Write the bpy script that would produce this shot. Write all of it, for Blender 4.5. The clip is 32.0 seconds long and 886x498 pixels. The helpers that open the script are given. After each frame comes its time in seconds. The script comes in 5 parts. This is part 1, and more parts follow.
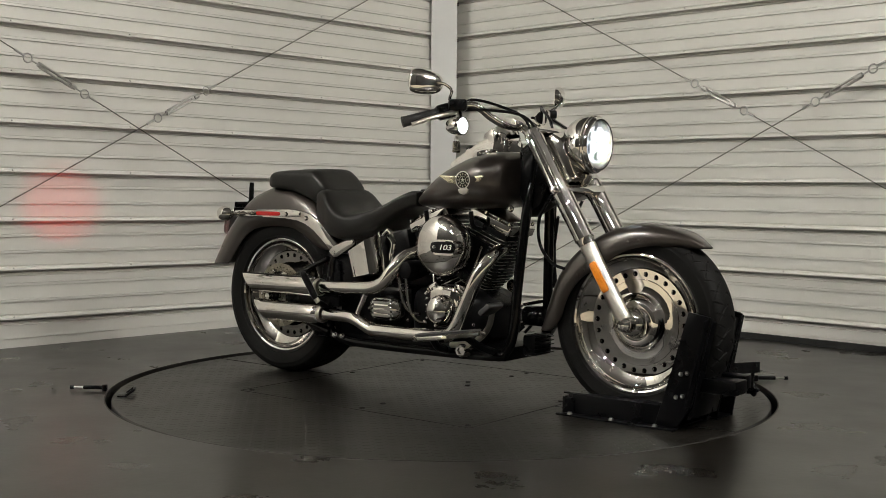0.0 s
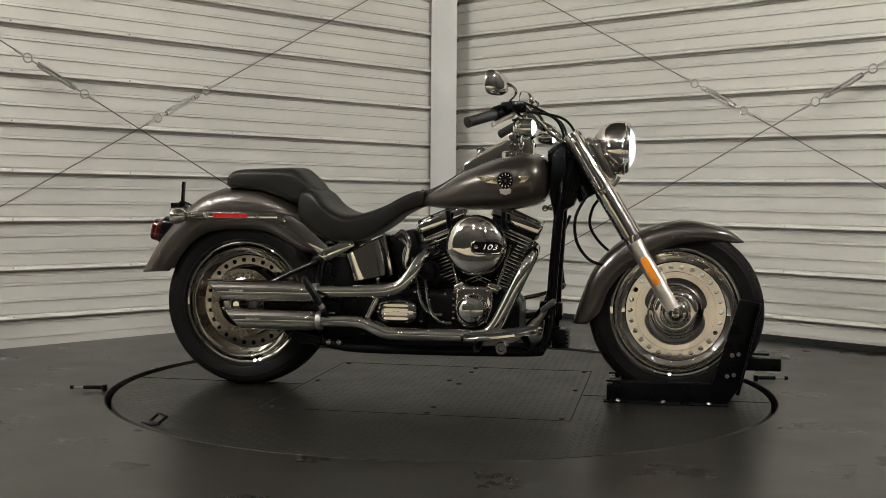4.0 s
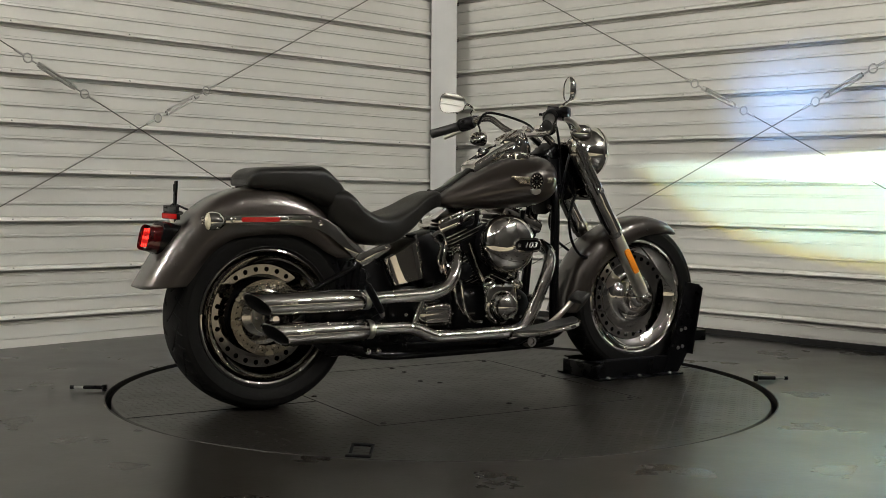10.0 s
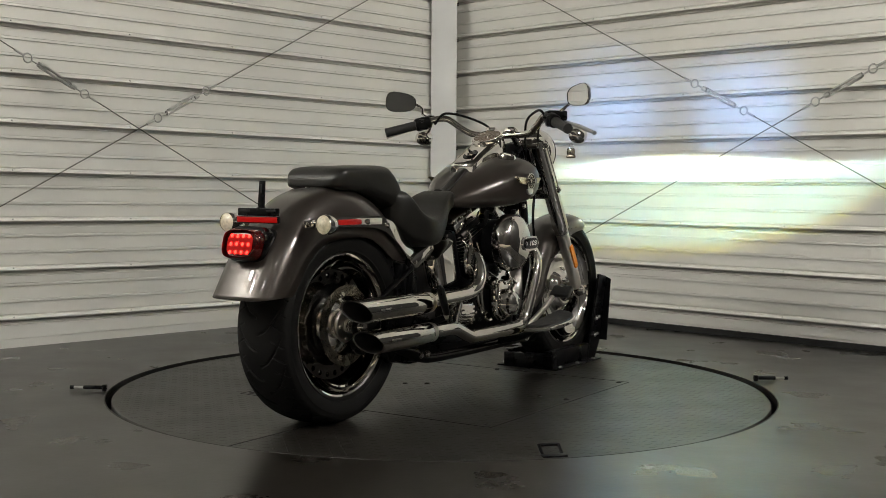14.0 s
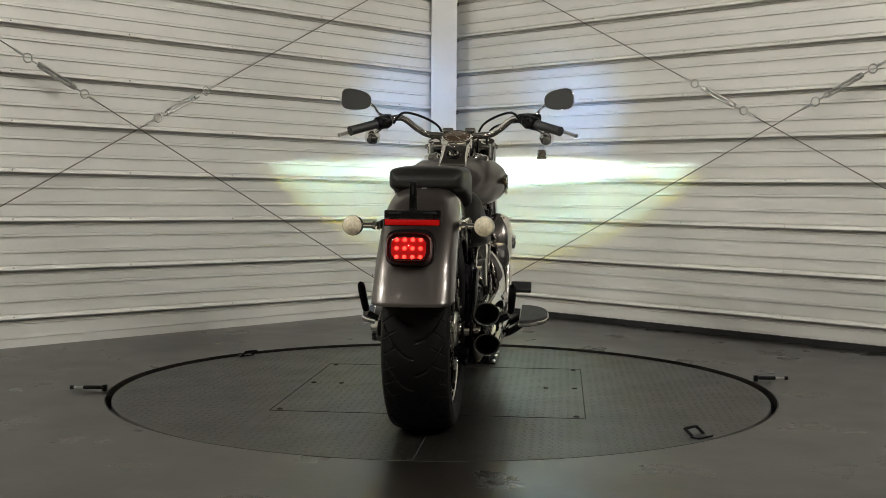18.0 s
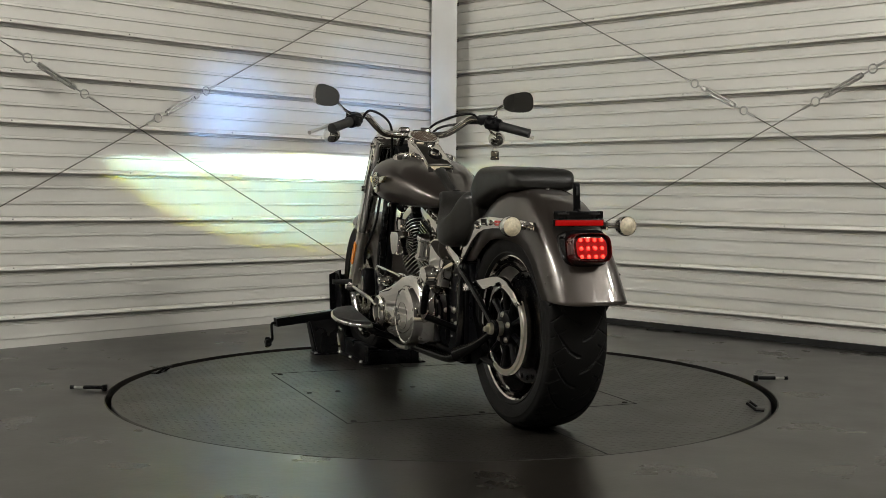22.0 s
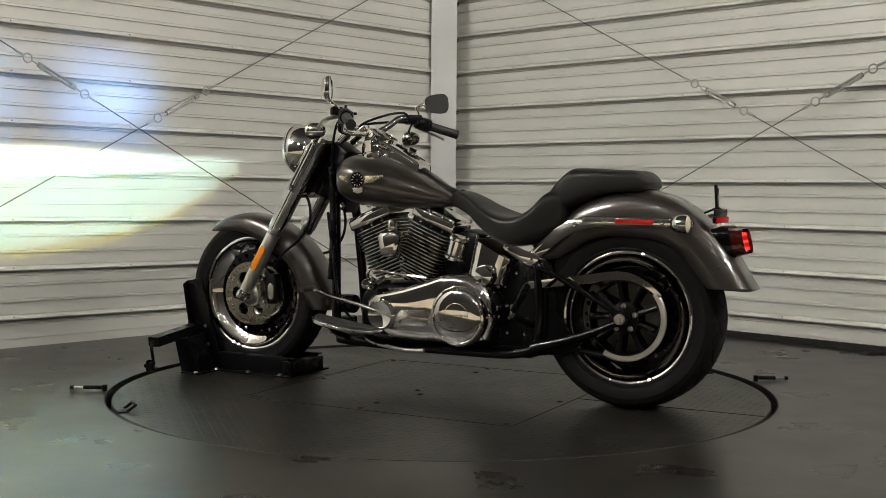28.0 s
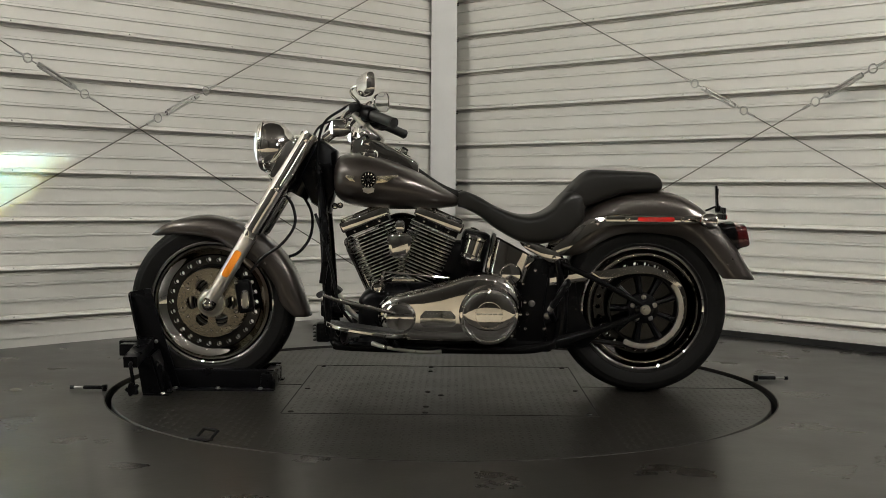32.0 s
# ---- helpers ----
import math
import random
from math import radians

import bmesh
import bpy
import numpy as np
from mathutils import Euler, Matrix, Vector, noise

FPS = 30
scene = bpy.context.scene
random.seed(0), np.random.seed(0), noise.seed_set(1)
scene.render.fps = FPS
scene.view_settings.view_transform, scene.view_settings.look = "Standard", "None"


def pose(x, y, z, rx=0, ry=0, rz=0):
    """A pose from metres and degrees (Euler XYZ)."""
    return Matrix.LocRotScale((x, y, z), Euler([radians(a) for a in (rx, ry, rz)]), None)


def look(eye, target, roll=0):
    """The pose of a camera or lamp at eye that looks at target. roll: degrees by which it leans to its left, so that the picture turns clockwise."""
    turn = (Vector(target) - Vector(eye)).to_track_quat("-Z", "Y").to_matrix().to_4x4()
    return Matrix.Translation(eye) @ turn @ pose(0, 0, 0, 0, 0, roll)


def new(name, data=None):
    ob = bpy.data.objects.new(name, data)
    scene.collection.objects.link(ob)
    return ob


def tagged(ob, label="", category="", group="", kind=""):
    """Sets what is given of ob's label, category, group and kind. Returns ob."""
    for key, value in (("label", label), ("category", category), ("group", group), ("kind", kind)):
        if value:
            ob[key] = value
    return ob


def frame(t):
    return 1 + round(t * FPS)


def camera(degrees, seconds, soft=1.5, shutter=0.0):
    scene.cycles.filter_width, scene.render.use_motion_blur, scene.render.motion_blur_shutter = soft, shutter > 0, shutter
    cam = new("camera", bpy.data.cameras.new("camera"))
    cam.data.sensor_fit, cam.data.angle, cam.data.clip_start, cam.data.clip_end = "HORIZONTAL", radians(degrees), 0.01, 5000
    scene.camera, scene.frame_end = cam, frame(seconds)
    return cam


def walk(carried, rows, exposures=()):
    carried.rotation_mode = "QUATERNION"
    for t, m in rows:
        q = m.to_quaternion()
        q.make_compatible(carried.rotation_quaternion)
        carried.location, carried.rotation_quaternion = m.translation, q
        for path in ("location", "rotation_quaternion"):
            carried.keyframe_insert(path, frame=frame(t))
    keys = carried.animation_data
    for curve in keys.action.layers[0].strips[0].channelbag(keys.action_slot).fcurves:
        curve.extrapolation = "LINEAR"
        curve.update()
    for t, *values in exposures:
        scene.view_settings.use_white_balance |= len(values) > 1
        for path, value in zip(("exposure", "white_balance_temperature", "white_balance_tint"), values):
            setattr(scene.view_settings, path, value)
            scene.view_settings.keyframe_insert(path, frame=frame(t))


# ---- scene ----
cam = camera(41.45, 32.0, soft=0.5)
STAND = look((0.0, -4.476, 0.761), (0.0016, -0.4810, 0.5532), 0.441)
walk(cam, [(0.0, STAND), (32.0, STAND)], [(0.0, 0.0), (6.5, 0.0), (10.0, -0.14), (14.0, -0.12), (24.0, -0.14), (29.0, -0.14), (32.0, -0.06)])

# the turntable's turn, in degrees, at t seconds
OFF_Y = -0.026


def heading(t):
    return 2.65 + 6.80 * (t - 6.0)


# ---- light ----
scene.view_settings.exposure = 0.0
world = bpy.data.worlds.new("world")
world.use_nodes = True
world.node_tree.nodes["Background"].inputs[0].default_value = (0.02, 0.02, 0.02, 1)
scene.world = world
# round lamps hang in two clusters at the sides of the hall, and a few small ones behind the camera
LAMP_Z, LAMP_GLOW, LAMP_R = 3.25, 530.0, 0.055
LAMP_SPOTS = [(3.7, -1.3), (3.9, -1.9), (3.8, -2.6), (4.2, -2.5), (3.4, -1.8), (3.5, -3.1), (4.4, -2.0), (3.3, -2.5)]
SMALL_SPOTS = [(-1.3, -3.3), (-0.6, -4.9), (0.5, -3.5), (1.4, -4.6), (-1.8, -5.0), (0.3, -5.8), (1.9, -3.2), (-2.1, -3.9)]

# ---- materials ----


def mat(name, color, rough=0.5, metal=0.0, vary=0.15, scale=8.0, bump=0.0, bscale=60.0, coat=0.0, spec=0.5, rvary=0.1):
    """A painted, metal or rubber surface with stains at one scale and grain at another."""
    m = bpy.data.materials.new(name)
    m.use_nodes = True
    nt = m.node_tree
    b = nt.nodes["Principled BSDF"]
    tc = nt.nodes.new("ShaderNodeTexCoord")
    n1 = nt.nodes.new("ShaderNodeTexNoise")
    n1.inputs["Scale"].default_value, n1.inputs["Detail"].default_value = scale, 6
    nt.links.new(tc.outputs["Object"], n1.inputs["Vector"])
    ramp = nt.nodes.new("ShaderNodeMapRange")
    ramp.inputs[1].default_value, ramp.inputs[2].default_value = 0.3, 0.7
    ramp.inputs[3].default_value, ramp.inputs[4].default_value = 1 - vary, 1 + vary
    nt.links.new(n1.outputs[0], ramp.inputs[0])
    mul = nt.nodes.new("ShaderNodeVectorMath")
    mul.operation = "SCALE"
    mul.inputs[0].default_value = color
    nt.links.new(ramp.outputs[0], mul.inputs["Scale"])
    nt.links.new(mul.outputs[0], b.inputs["Base Color"])
    n2 = nt.nodes.new("ShaderNodeTexNoise")
    n2.inputs["Scale"].default_value, n2.inputs["Detail"].default_value = bscale, 4
    nt.links.new(tc.outputs["Object"], n2.inputs["Vector"])
    r2 = nt.nodes.new("ShaderNodeMapRange")
    r2.inputs[1].default_value, r2.inputs[2].default_value = 0.3, 0.7
    r2.inputs[3].default_value, r2.inputs[4].default_value = max(0.01, rough * (1 - rvary)), min(1, rough * (1 + rvary))
    nt.links.new(n1.outputs[0], r2.inputs[0])
    nt.links.new(r2.outputs[0], b.inputs["Roughness"])
    b.inputs["Metallic"].default_value = metal
    b.inputs["Coat Weight"].default_value = coat
    b.inputs["Coat Roughness"].default_value = 0.02
    b.inputs["Specular IOR Level"].default_value = spec
    if bump:
        bp = nt.nodes.new("ShaderNodeBump")
        bp.inputs["Strength"].default_value, bp.inputs["Distance"].default_value = bump, 0.002
        nt.links.new(n2.outputs[0], bp.inputs["Height"])
        nt.links.new(bp.outputs[0], b.inputs["Normal"])
    return m


def glow(name, color, power):
    m = bpy.data.materials.new(name)
    m.use_nodes = True
    b = m.node_tree.nodes["Principled BSDF"]
    b.inputs["Base Color"].default_value = (*color, 1)
    b.inputs["Emission Color"].default_value = (*color, 1)
    b.inputs["Emission Strength"].default_value = power
    return m


def glass(name, color, rough=0.02):
    m = bpy.data.materials.new(name)
    m.use_nodes = True
    b = m.node_tree.nodes["Principled BSDF"]
    b.inputs["Base Color"].default_value = (*color, 1)
    b.inputs["Transmission Weight"].default_value = 1.0
    b.inputs["Roughness"].default_value = rough
    b.inputs["IOR"].default_value = 1.45
    return m


CHROME = mat("chrome", (0.74, 0.715, 0.68), 0.028, 1.0, 0.03, 5, rvary=0.5)
# chrome with a dark reflection put into its colour
DARKREFLECT = mat("chrome_dark_reflection", (0.24, 0.23, 0.215), 0.08, 1.0, 0.05, 8, rvary=0.3)
SATIN = mat("satin_metal", (0.66, 0.63, 0.57), 0.30, 1.0, 0.08, 20, 0.05, 300)
ALLOY = mat("polished_alloy", (0.76, 0.73, 0.67), 0.15, 1.0, 0.06, 12, 0.03, 200)
STEEL = mat("brushed_steel", (0.34, 0.31, 0.25), 0.26, 1.0, 0.12, 30, 0.05, 300)
PAINT = mat("charcoal_pearl_paint", (0.044, 0.036, 0.031), 0.33, 0.55, 0.05, 3, 0.02, 900, coat=1.0)
BLACK = mat("black_powder_coat", (0.0025, 0.0025, 0.003), 0.30, 0.0, 0.2, 12, 0.12, 400, rvary=0.2, spec=0.14)
GLOSSBLACK = mat("gloss_black", (0.003, 0.003, 0.0033), 0.12, 0.0, 0.2, 12, spec=0.25)
RUBBER = mat("tyre_rubber", (0.0036, 0.0034, 0.0032), 0.62, 0.0, 0.25, 9, 0.3, 250, spec=0.18)
GRIPRUBBER = mat("grip_rubber", (0.014, 0.014, 0.014), 0.5, 0.0, 0.2, 30, 0.3, 300)
VINYL = mat("seat_vinyl", (0.0085, 0.0080, 0.0070), 0.40, 0.0, 0.2, 6, 0.2, 420, rvary=0.2, spec=0.3)
WALLPAINT = mat("white_wall_steel", (0.66, 0.65, 0.61), 0.42, 0.0, 0.06, 2.2, 0.06, 120)
POSTPAINT = mat("post_paint", (0.60, 0.60, 0.59), 0.5, 0.0, 0.05, 3, 0.05, 150)
CEILPAINT = mat("ceiling_paint", (0.045, 0.043, 0.04), 0.7, 0.0, 0.08, 2)
# unseen walls: near-black colours that keep reflections in chrome and mirrors dark
DARKWALL = mat("unseen_wall_dark", (0.009, 0.0085, 0.008), 0.6, 0.0, 0.1, 1.5)
BACKWALL = mat("unseen_wall_dim", (0.013, 0.012, 0.010), 0.6, 0.0, 0.1, 1.5)
DIALMAT = mat("bronze_dial", (0.060, 0.034, 0.017), 0.35, 0.3, 0.15, 60)
BEAMRED = glow("tail_lamp_source", (1.0, 0.012, 0.01), 4300000.0)
CASTALLOY = mat("cast_alloy", (0.80, 0.76, 0.69), 0.36, 1.0, 0.08, 20, 0.05, 300)
GILT = mat("pale_gilt_metal", (0.74, 0.66, 0.50), 0.25, 1.0, 0.1, 40)
CONCRETE = mat("pale_concrete", (0.54, 0.475, 0.365), 0.45, 0.0, 0.12, 1.2, 0.08, 60)
FLOORMAT = mat("black_floor_coating", (0.0075, 0.0061, 0.0044), 0.30, 0.0, 0.30, 3.5, 0.14, 45, rvary=0.14, spec=1.0)
RUST = mat("worn_edge", (0.0085, 0.0070, 0.0058), 0.5, 0.0, 0.4, 25, 0.3, 200)
PLATEMAT = mat("tread_plate_steel", (0.0085, 0.0074, 0.0058), 0.36, 0.0, 0.2, 5.0, 0.08, 160, rvary=0.10, spec=0.55)
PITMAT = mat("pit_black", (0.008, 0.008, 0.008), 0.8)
ORANGE = mat("amber_reflector", (0.85, 0.27, 0.02), 0.25, 0.0, 0.1, 200, coat=0.5)
REDREF = mat("red_reflector", (0.42, 0.012, 0.010), 0.2, 0.0, 0.1, 200, coat=0.5)
REDLENS = mat("red_lens", (0.045, 0.002, 0.002), 0.08, 0.0, 0.1, 60, coat=0.8)
GALV = mat("galvanised_steel", (0.50, 0.50, 0.48), 0.35, 1.0, 0.15, 40, 0.1, 300)
ROPE = mat("wire_rope", (0.16, 0.15, 0.14), 0.5, 0.7, 0.2, 80, 0.5, 500)
SIGNALLENS = mat("clear_signal_lens", (0.62, 0.56, 0.42), 0.2, 0.0, 0.2, 120, 0.4, 260, coat=0.5)
WHITEINK = mat("white_enamel", (0.75, 0.74, 0.70), 0.35)
PALEINK = mat("pale_ink", (0.42, 0.38, 0.30), 0.4)
MIRRORGLASS = mat("mirror_glass", (0.86, 0.87, 0.86), 0.015, 1.0, 0.01, 5)
LEDRED = glow("red_led", (1.0, 0.010, 0.006), 14.0)
LEDDIM = glow("red_tail_glow", (1.0, 0.006, 0.004), 0.24)
LEDDIM.node_tree.nodes["Principled BSDF"].inputs["Specular IOR Level"].default_value = 0.1
LEDDIM.node_tree.nodes["Principled BSDF"].inputs["Base Color"].default_value = (0.12, 0.002, 0.002, 1)
LEDWHITE = glow("white_led", (0.84, 0.93, 1.0), 2.4)
LEDSIG = glow("white_signal_led", (0.80, 0.92, 1.0), 18.0)
FINRIM = mat("machined_fin_rim", (0.80, 0.78, 0.74), 0.28, 1.0, 0.1, 40)
BEAMWHITE = glow("headlamp_source", (0.30, 0.80, 1.0), 10500000.0)
BEAMHOT = glow("headlamp_hot_source", (0.74, 1.0, 0.95), 50000000.0)
BEAMBAND = glow("headlamp_band_source", (0.74, 1.0, 0.97), 6000000.0)
BEAMYELLOW = glow("headlamp_fringe", (1.0, 0.84, 0.02), 9500000.0)
BEAMBLUE = glow("headlamp_blue_source", (0.26, 0.50, 1.0), 900000.0)
GLASS = glass("clear_glass", (0.97, 0.98, 0.98), 0.01)
PRISMGLASS = glass("pressed_lamp_glass", (0.95, 0.97, 0.98), 0.34)
LAMPGLOW = glow("ceiling_lamp_glow", (1.0, 0.965, 0.885), LAMP_GLOW)

# ---- mesh helpers ----
AX_Y = Matrix.Rotation(radians(90), 4, "X")    # local z to world -y
AX_X = Matrix.Rotation(radians(90), 4, "Y")    # local z to world x


def part(name, bm, material, parent=None, label="", sharp=35, solid=0.0, bev=0.0):
    """Links a bmesh as one mesh object under a thing or under a part."""
    me = bpy.data.meshes.new(name)
    bmesh.ops.remove_doubles(bm, verts=bm.verts, dist=1e-5)
    bmesh.ops.recalc_face_normals(bm, faces=bm.faces)
    bm.to_mesh(me)
    bm.free()
    for p in me.polygons:
        p.use_smooth = True
    me.set_sharp_from_angle(angle=radians(sharp))
    mats = material if isinstance(material, (list, tuple)) else [material]
    for k in mats:
        me.materials.append(k)
    ob = new(name, me)
    if parent is not None:
        ob.parent = parent
    if label:
        tagged(ob, label)
    if solid:
        s = ob.modifiers.new("solid", "SOLIDIFY")
        s.thickness, s.offset = solid, -1
    if bev:
        b = ob.modifiers.new("bevel", "BEVEL")
        b.width, b.segments, b.limit_method, b.angle_limit = bev, 2, "ANGLE", radians(40)
    return ob


def thing(name, label, category, group="", kind=""):
    return tagged(new(name), label, category, group, kind)


def curve_pts(pts, k=5):
    """Points along a smooth curve through pts (each a tuple of any length)."""
    p = [np.array(q, float) for q in pts]
    out = []
    for i in range(len(p) - 1):
        a, b, c, d = p[max(i - 1, 0)], p[i], p[i + 1], p[min(i + 2, len(p) - 1)]
        for j in range(k):
            t = j / k
            out.append(0.5 * (2 * b + (c - a) * t + (2 * a - 5 * b + 4 * c - d) * t * t + (3 * b - a - 3 * c + d) * t ** 3))
    out.append(p[-1])
    return out


def skin(bm, rings, cap=True, close=True):
    """Faces between rings of points; a fan-free cap at both ends."""
    vs = [[bm.verts.new(Vector(q)) for q in r] for r in rings]
    n = len(vs[0])
    for a, b in zip(vs, vs[1:]):
        for i in range(n if close else n - 1):
            j = (i + 1) % n
            bm.faces.new((a[i], a[j], b[j], b[i]))
    if cap:
        bm.faces.new(vs[0])
        bm.faces.new(vs[-1][::-1])
    return bm


def tube(pts, r, n=12, k=5, cap=True, bm=None):
    """A round bar along a smooth path; r is one radius or one per point."""
    bm = bm or bmesh.new()
    rs = [r] * len(pts) if isinstance(r, (int, float)) else r
    c = curve_pts([(*p, q) for p, q in zip(pts, rs)], k) if len(pts) > 2 else [np.array((*p, q)) for p, q in zip(pts, rs)]
    up, rings = None, []
    for i, q in enumerate(c):
        d = Vector(c[min(i + 1, len(c) - 1)][:3]) - Vector(c[max(i - 1, 0)][:3])
        d.normalize()
        if up is None:
            up = d.orthogonal().normalized()
        up = (up - d * up.dot(d)).normalized()
        side = d.cross(up)
        rings.append([Vector(q[:3]) + float(q[3]) * (math.cos(a) * up + math.sin(a) * side) for a in np.linspace(0, 2 * math.pi, n, endpoint=False)])
    return skin(bm, rings, cap)


def lathe(prof, m=None, n=40, bm=None, a0=0.0, a1=360.0):
    """Turns a profile of (radius, height) round z, then places it by m."""
    bm = bm or bmesh.new()
    m = m or Matrix()
    full = abs(a1 - a0) >= 360
    cols = []
    for a in np.linspace(radians(a0), radians(a1), n, endpoint=not full):
        cols.append([m @ Vector((r * math.cos(a), r * math.sin(a), h)) for r, h in prof])
    vs = [[bm.verts.new(q) for q in c] for c in cols]
    for i in range(n if full else n - 1):
        j = (i + 1) % n
        for k in range(len(prof) - 1):
            f = [vs[i][k], vs[j][k], vs[j][k + 1], vs[i][k + 1]]
            bm.faces.new(f)
    bmesh.ops.remove_doubles(bm, verts=[v for c in vs for v in c], dist=1e-6)
    return bm


def box(size, m=None, bev=0.0, bm=None, seg=2):
    bm = bm or bmesh.new()
    r = bmesh.ops.create_cube(bm, size=1.0, matrix=Matrix.Diagonal((*size, 1)))
    vs = r["verts"]
    if bev:
        es = list({e for v in vs for e in v.link_edges})
        r = bmesh.ops.bevel(bm, geom=es, offset=bev, segments=seg, affect="EDGES", profile=0.5)
        vs = list({v for f in r["faces"] for v in f.verts})
        vs = list({w for v in vs for f in v.link_faces for w in f.verts})
    if m is not None:
        bmesh.ops.transform(bm, matrix=m, verts=vs)
    return bm


def slab(outline, y0, y1, bev=0.0, bm=None, m=None, seg=2):
    """A plate: an outline in (x, z), from y0 to y1, with rounded rims."""
    bm = bm or bmesh.new()
    a = [bm.verts.new((x, y0, z)) for x, z in outline]
    b = [bm.verts.new((x, y1, z)) for x, z in outline]
    n = len(a)
    fa, fb = bm.faces.new(a), bm.faces.new(b[::-1])
    for i in range(n):
        bm.faces.new((a[i], b[i], b[(i + 1) % n], a[(i + 1) % n]))
    vs = a + b
    if bev:
        es = list(fa.edges) + list(fb.edges)
        r = bmesh.ops.bevel(bm, geom=es, offset=bev, segments=seg, affect="EDGES", profile=0.5)
        vs = list({w for f in r["faces"] for v in f.verts for g in v.link_faces for w in g.verts})
    if m is not None:
        bmesh.ops.transform(bm, matrix=m, verts=vs)
    return bm


def pillow(outline, steps, bm=None):
    """A rounded cover: an outline in (x, z), drawn in towards its middle in steps of (scale, y)."""
    bm = bm or bmesh.new()
    cx, cz = sum(x for x, _ in outline) / len(outline), sum(z for _, z in outline) / len(outline)
    return skin(bm, [[Vector((cx + (x - cx) * k, y, cz + (z - cz) * k)) for x, z in outline] for k, y in steps])


def oval(cx, cz, rx, rz, n=24, p=2.0):
    return [(cx + rx * math.copysign(abs(math.cos(a)) ** (2 / p), math.cos(a)), cz + rz * math.copysign(abs(math.sin(a)) ** (2 / p), math.sin(a)))
            for a in np.linspace(0, 2 * math.pi, n, endpoint=False)]


def at(x, y, z, axis=None):
    return Matrix.Translation((x, y, z)) @ (axis or Matrix())


def along(a, b):
    """A pose at a whose z axis points to b."""
    d = Vector(b) - Vector(a)
    return Matrix.Translation(a) @ d.to_track_quat("Z", "Y").to_matrix().to_4x4()


def rod(a, b, r, n=10, bm=None):
    return tube([a, b], r, n, bm=bm)


# ---- the hall ----
CORNER = Vector((0.075, 3.045, 0))
SIDE, HIGH = 7.1, 3.9
PITCH, RIB0 = 0.2286, 0.115
DIRS = {"left": (Vector((-1, -1, 0)).normalized(), Vector((1, -1, 0)).normalized()),
        "right": (Vector((1, -1, 0)).normalized(), Vector((-1, -1, 0)).normalized())}


def sheet_profile(first, count):
    """Ribbed steel sheet: a bold rib and two low ribs at each pitch. Points of (depth, z)."""
    out = []
    for i in range(first, first + count):
        z = RIB0 + PITCH * i
        # a dark slot with a bead in it, a proud band above, and a fine joint on top
        out += [(0, z - 0.0260), (-0.0230, z - 0.0255), (-0.0230, z - 0.0145), (-0.0070, z - 0.0128), (-0.0070, z - 0.0112), (-0.0230, z - 0.0095), (-0.0230, z + 0.0005), (0.0190, z + 0.0015),
                (0.0195, z + 0.0045), (0.0140, z + 0.0165), (0.0040, z + 0.0200), (-0.0080, z + 0.0203), (-0.0080, z + 0.0248), (0, z + 0.0250)]
        for k in (1, 2):
            zz = z + PITCH * k / 3 + 0.006
            out += [(0, zz - 0.0045), (-0.0060, zz - 0.0043), (-0.0060, zz - 0.0012), (0.0050, zz), (0.0048, zz + 0.0100), (-0.0035, zz + 0.0106), (-0.0035, zz + 0.0128), (0.0, zz + 0.0134)]
    return out


def wall_sheet(origin, u, n, first, count, parent, length, rise):
    prof = sheet_profile(first, count)
    lo = 0.0 if first == 0 else RIB0 + PITCH * first - 0.0261
    foot = [(0, 0.040), (-0.0050, 0.0402), (-0.0050, 0.0432), (0.0030, 0.0442), (0, 0.056)] if first == 0 else []
    prof = [(0, lo)] + foot + prof + [(0, RIB0 + PITCH * (first + count) - 0.0261)]
    bm = bmesh.new()
    rows = [[origin + u * s + n * d + Vector((0, 0, z + (rise[0] + rise[1] * s if z > 0.06 else 0.0))) for d, z in prof] for s in (0.0, length * 0.5, length)]
    skin(bm, rows, cap=False, close=False)
    # the back of the wall
    return part("panel", bm, WALLPAINT, parent, sharp=20)


def cladding(name, u, n, length, rise):
    """A clad wall; its ribs climb a little along the wall."""
    bm = bmesh.new()
    a, b = CORNER - n * 0.030, CORNER + u * length - n * 0.030
    ring = [a, b, b - n * 0.15, a - n * 0.15]
    skin(bm, [ring, [q + Vector((0, 0, HIGH)) for q in ring]])
    w = part(name, bm, WALLPAINT)
    tagged(w, "white painted horizontal ribbed steel wall", "wall", kind="structure")
    for first, count in ((0, 4), (4, 4), (8, 4), (12, 1)):
        wall_sheet(CORNER, u, n, first, count, w, length, rise)
    # fixing screws over the bold ribs
    head = lathe([(0.0001, 0.005), (0.003, 0.004), (0.0042, 0.002), (0.0055, 0.0)], n=8)
    first = part("screw", head, GALV, w)
    first.matrix_basis = Matrix.Translation(CORNER + u * 0.5 + n * 0.0160 + Vector((0, 0, RIB0 + 0.0110))) @ n.to_track_quat("Z", "Y").to_matrix().to_4x4()
    for i in range(0, 9):
        for k in range(0, 5):
            s = 0.5 + 0.61 * k
            if (i, k) == (0, 0):
                continue
            o = new("screw", first.data)
            o.parent = w
            o.matrix_basis = Matrix.Translation(CORNER + u * s + n * 0.0160 + Vector((0, 0, RIB0 + PITCH * i + 0.0110 + rise[0] + rise[1] * s))) @ n.to_track_quat("Z", "Y").to_matrix().to_4x4()
    return w


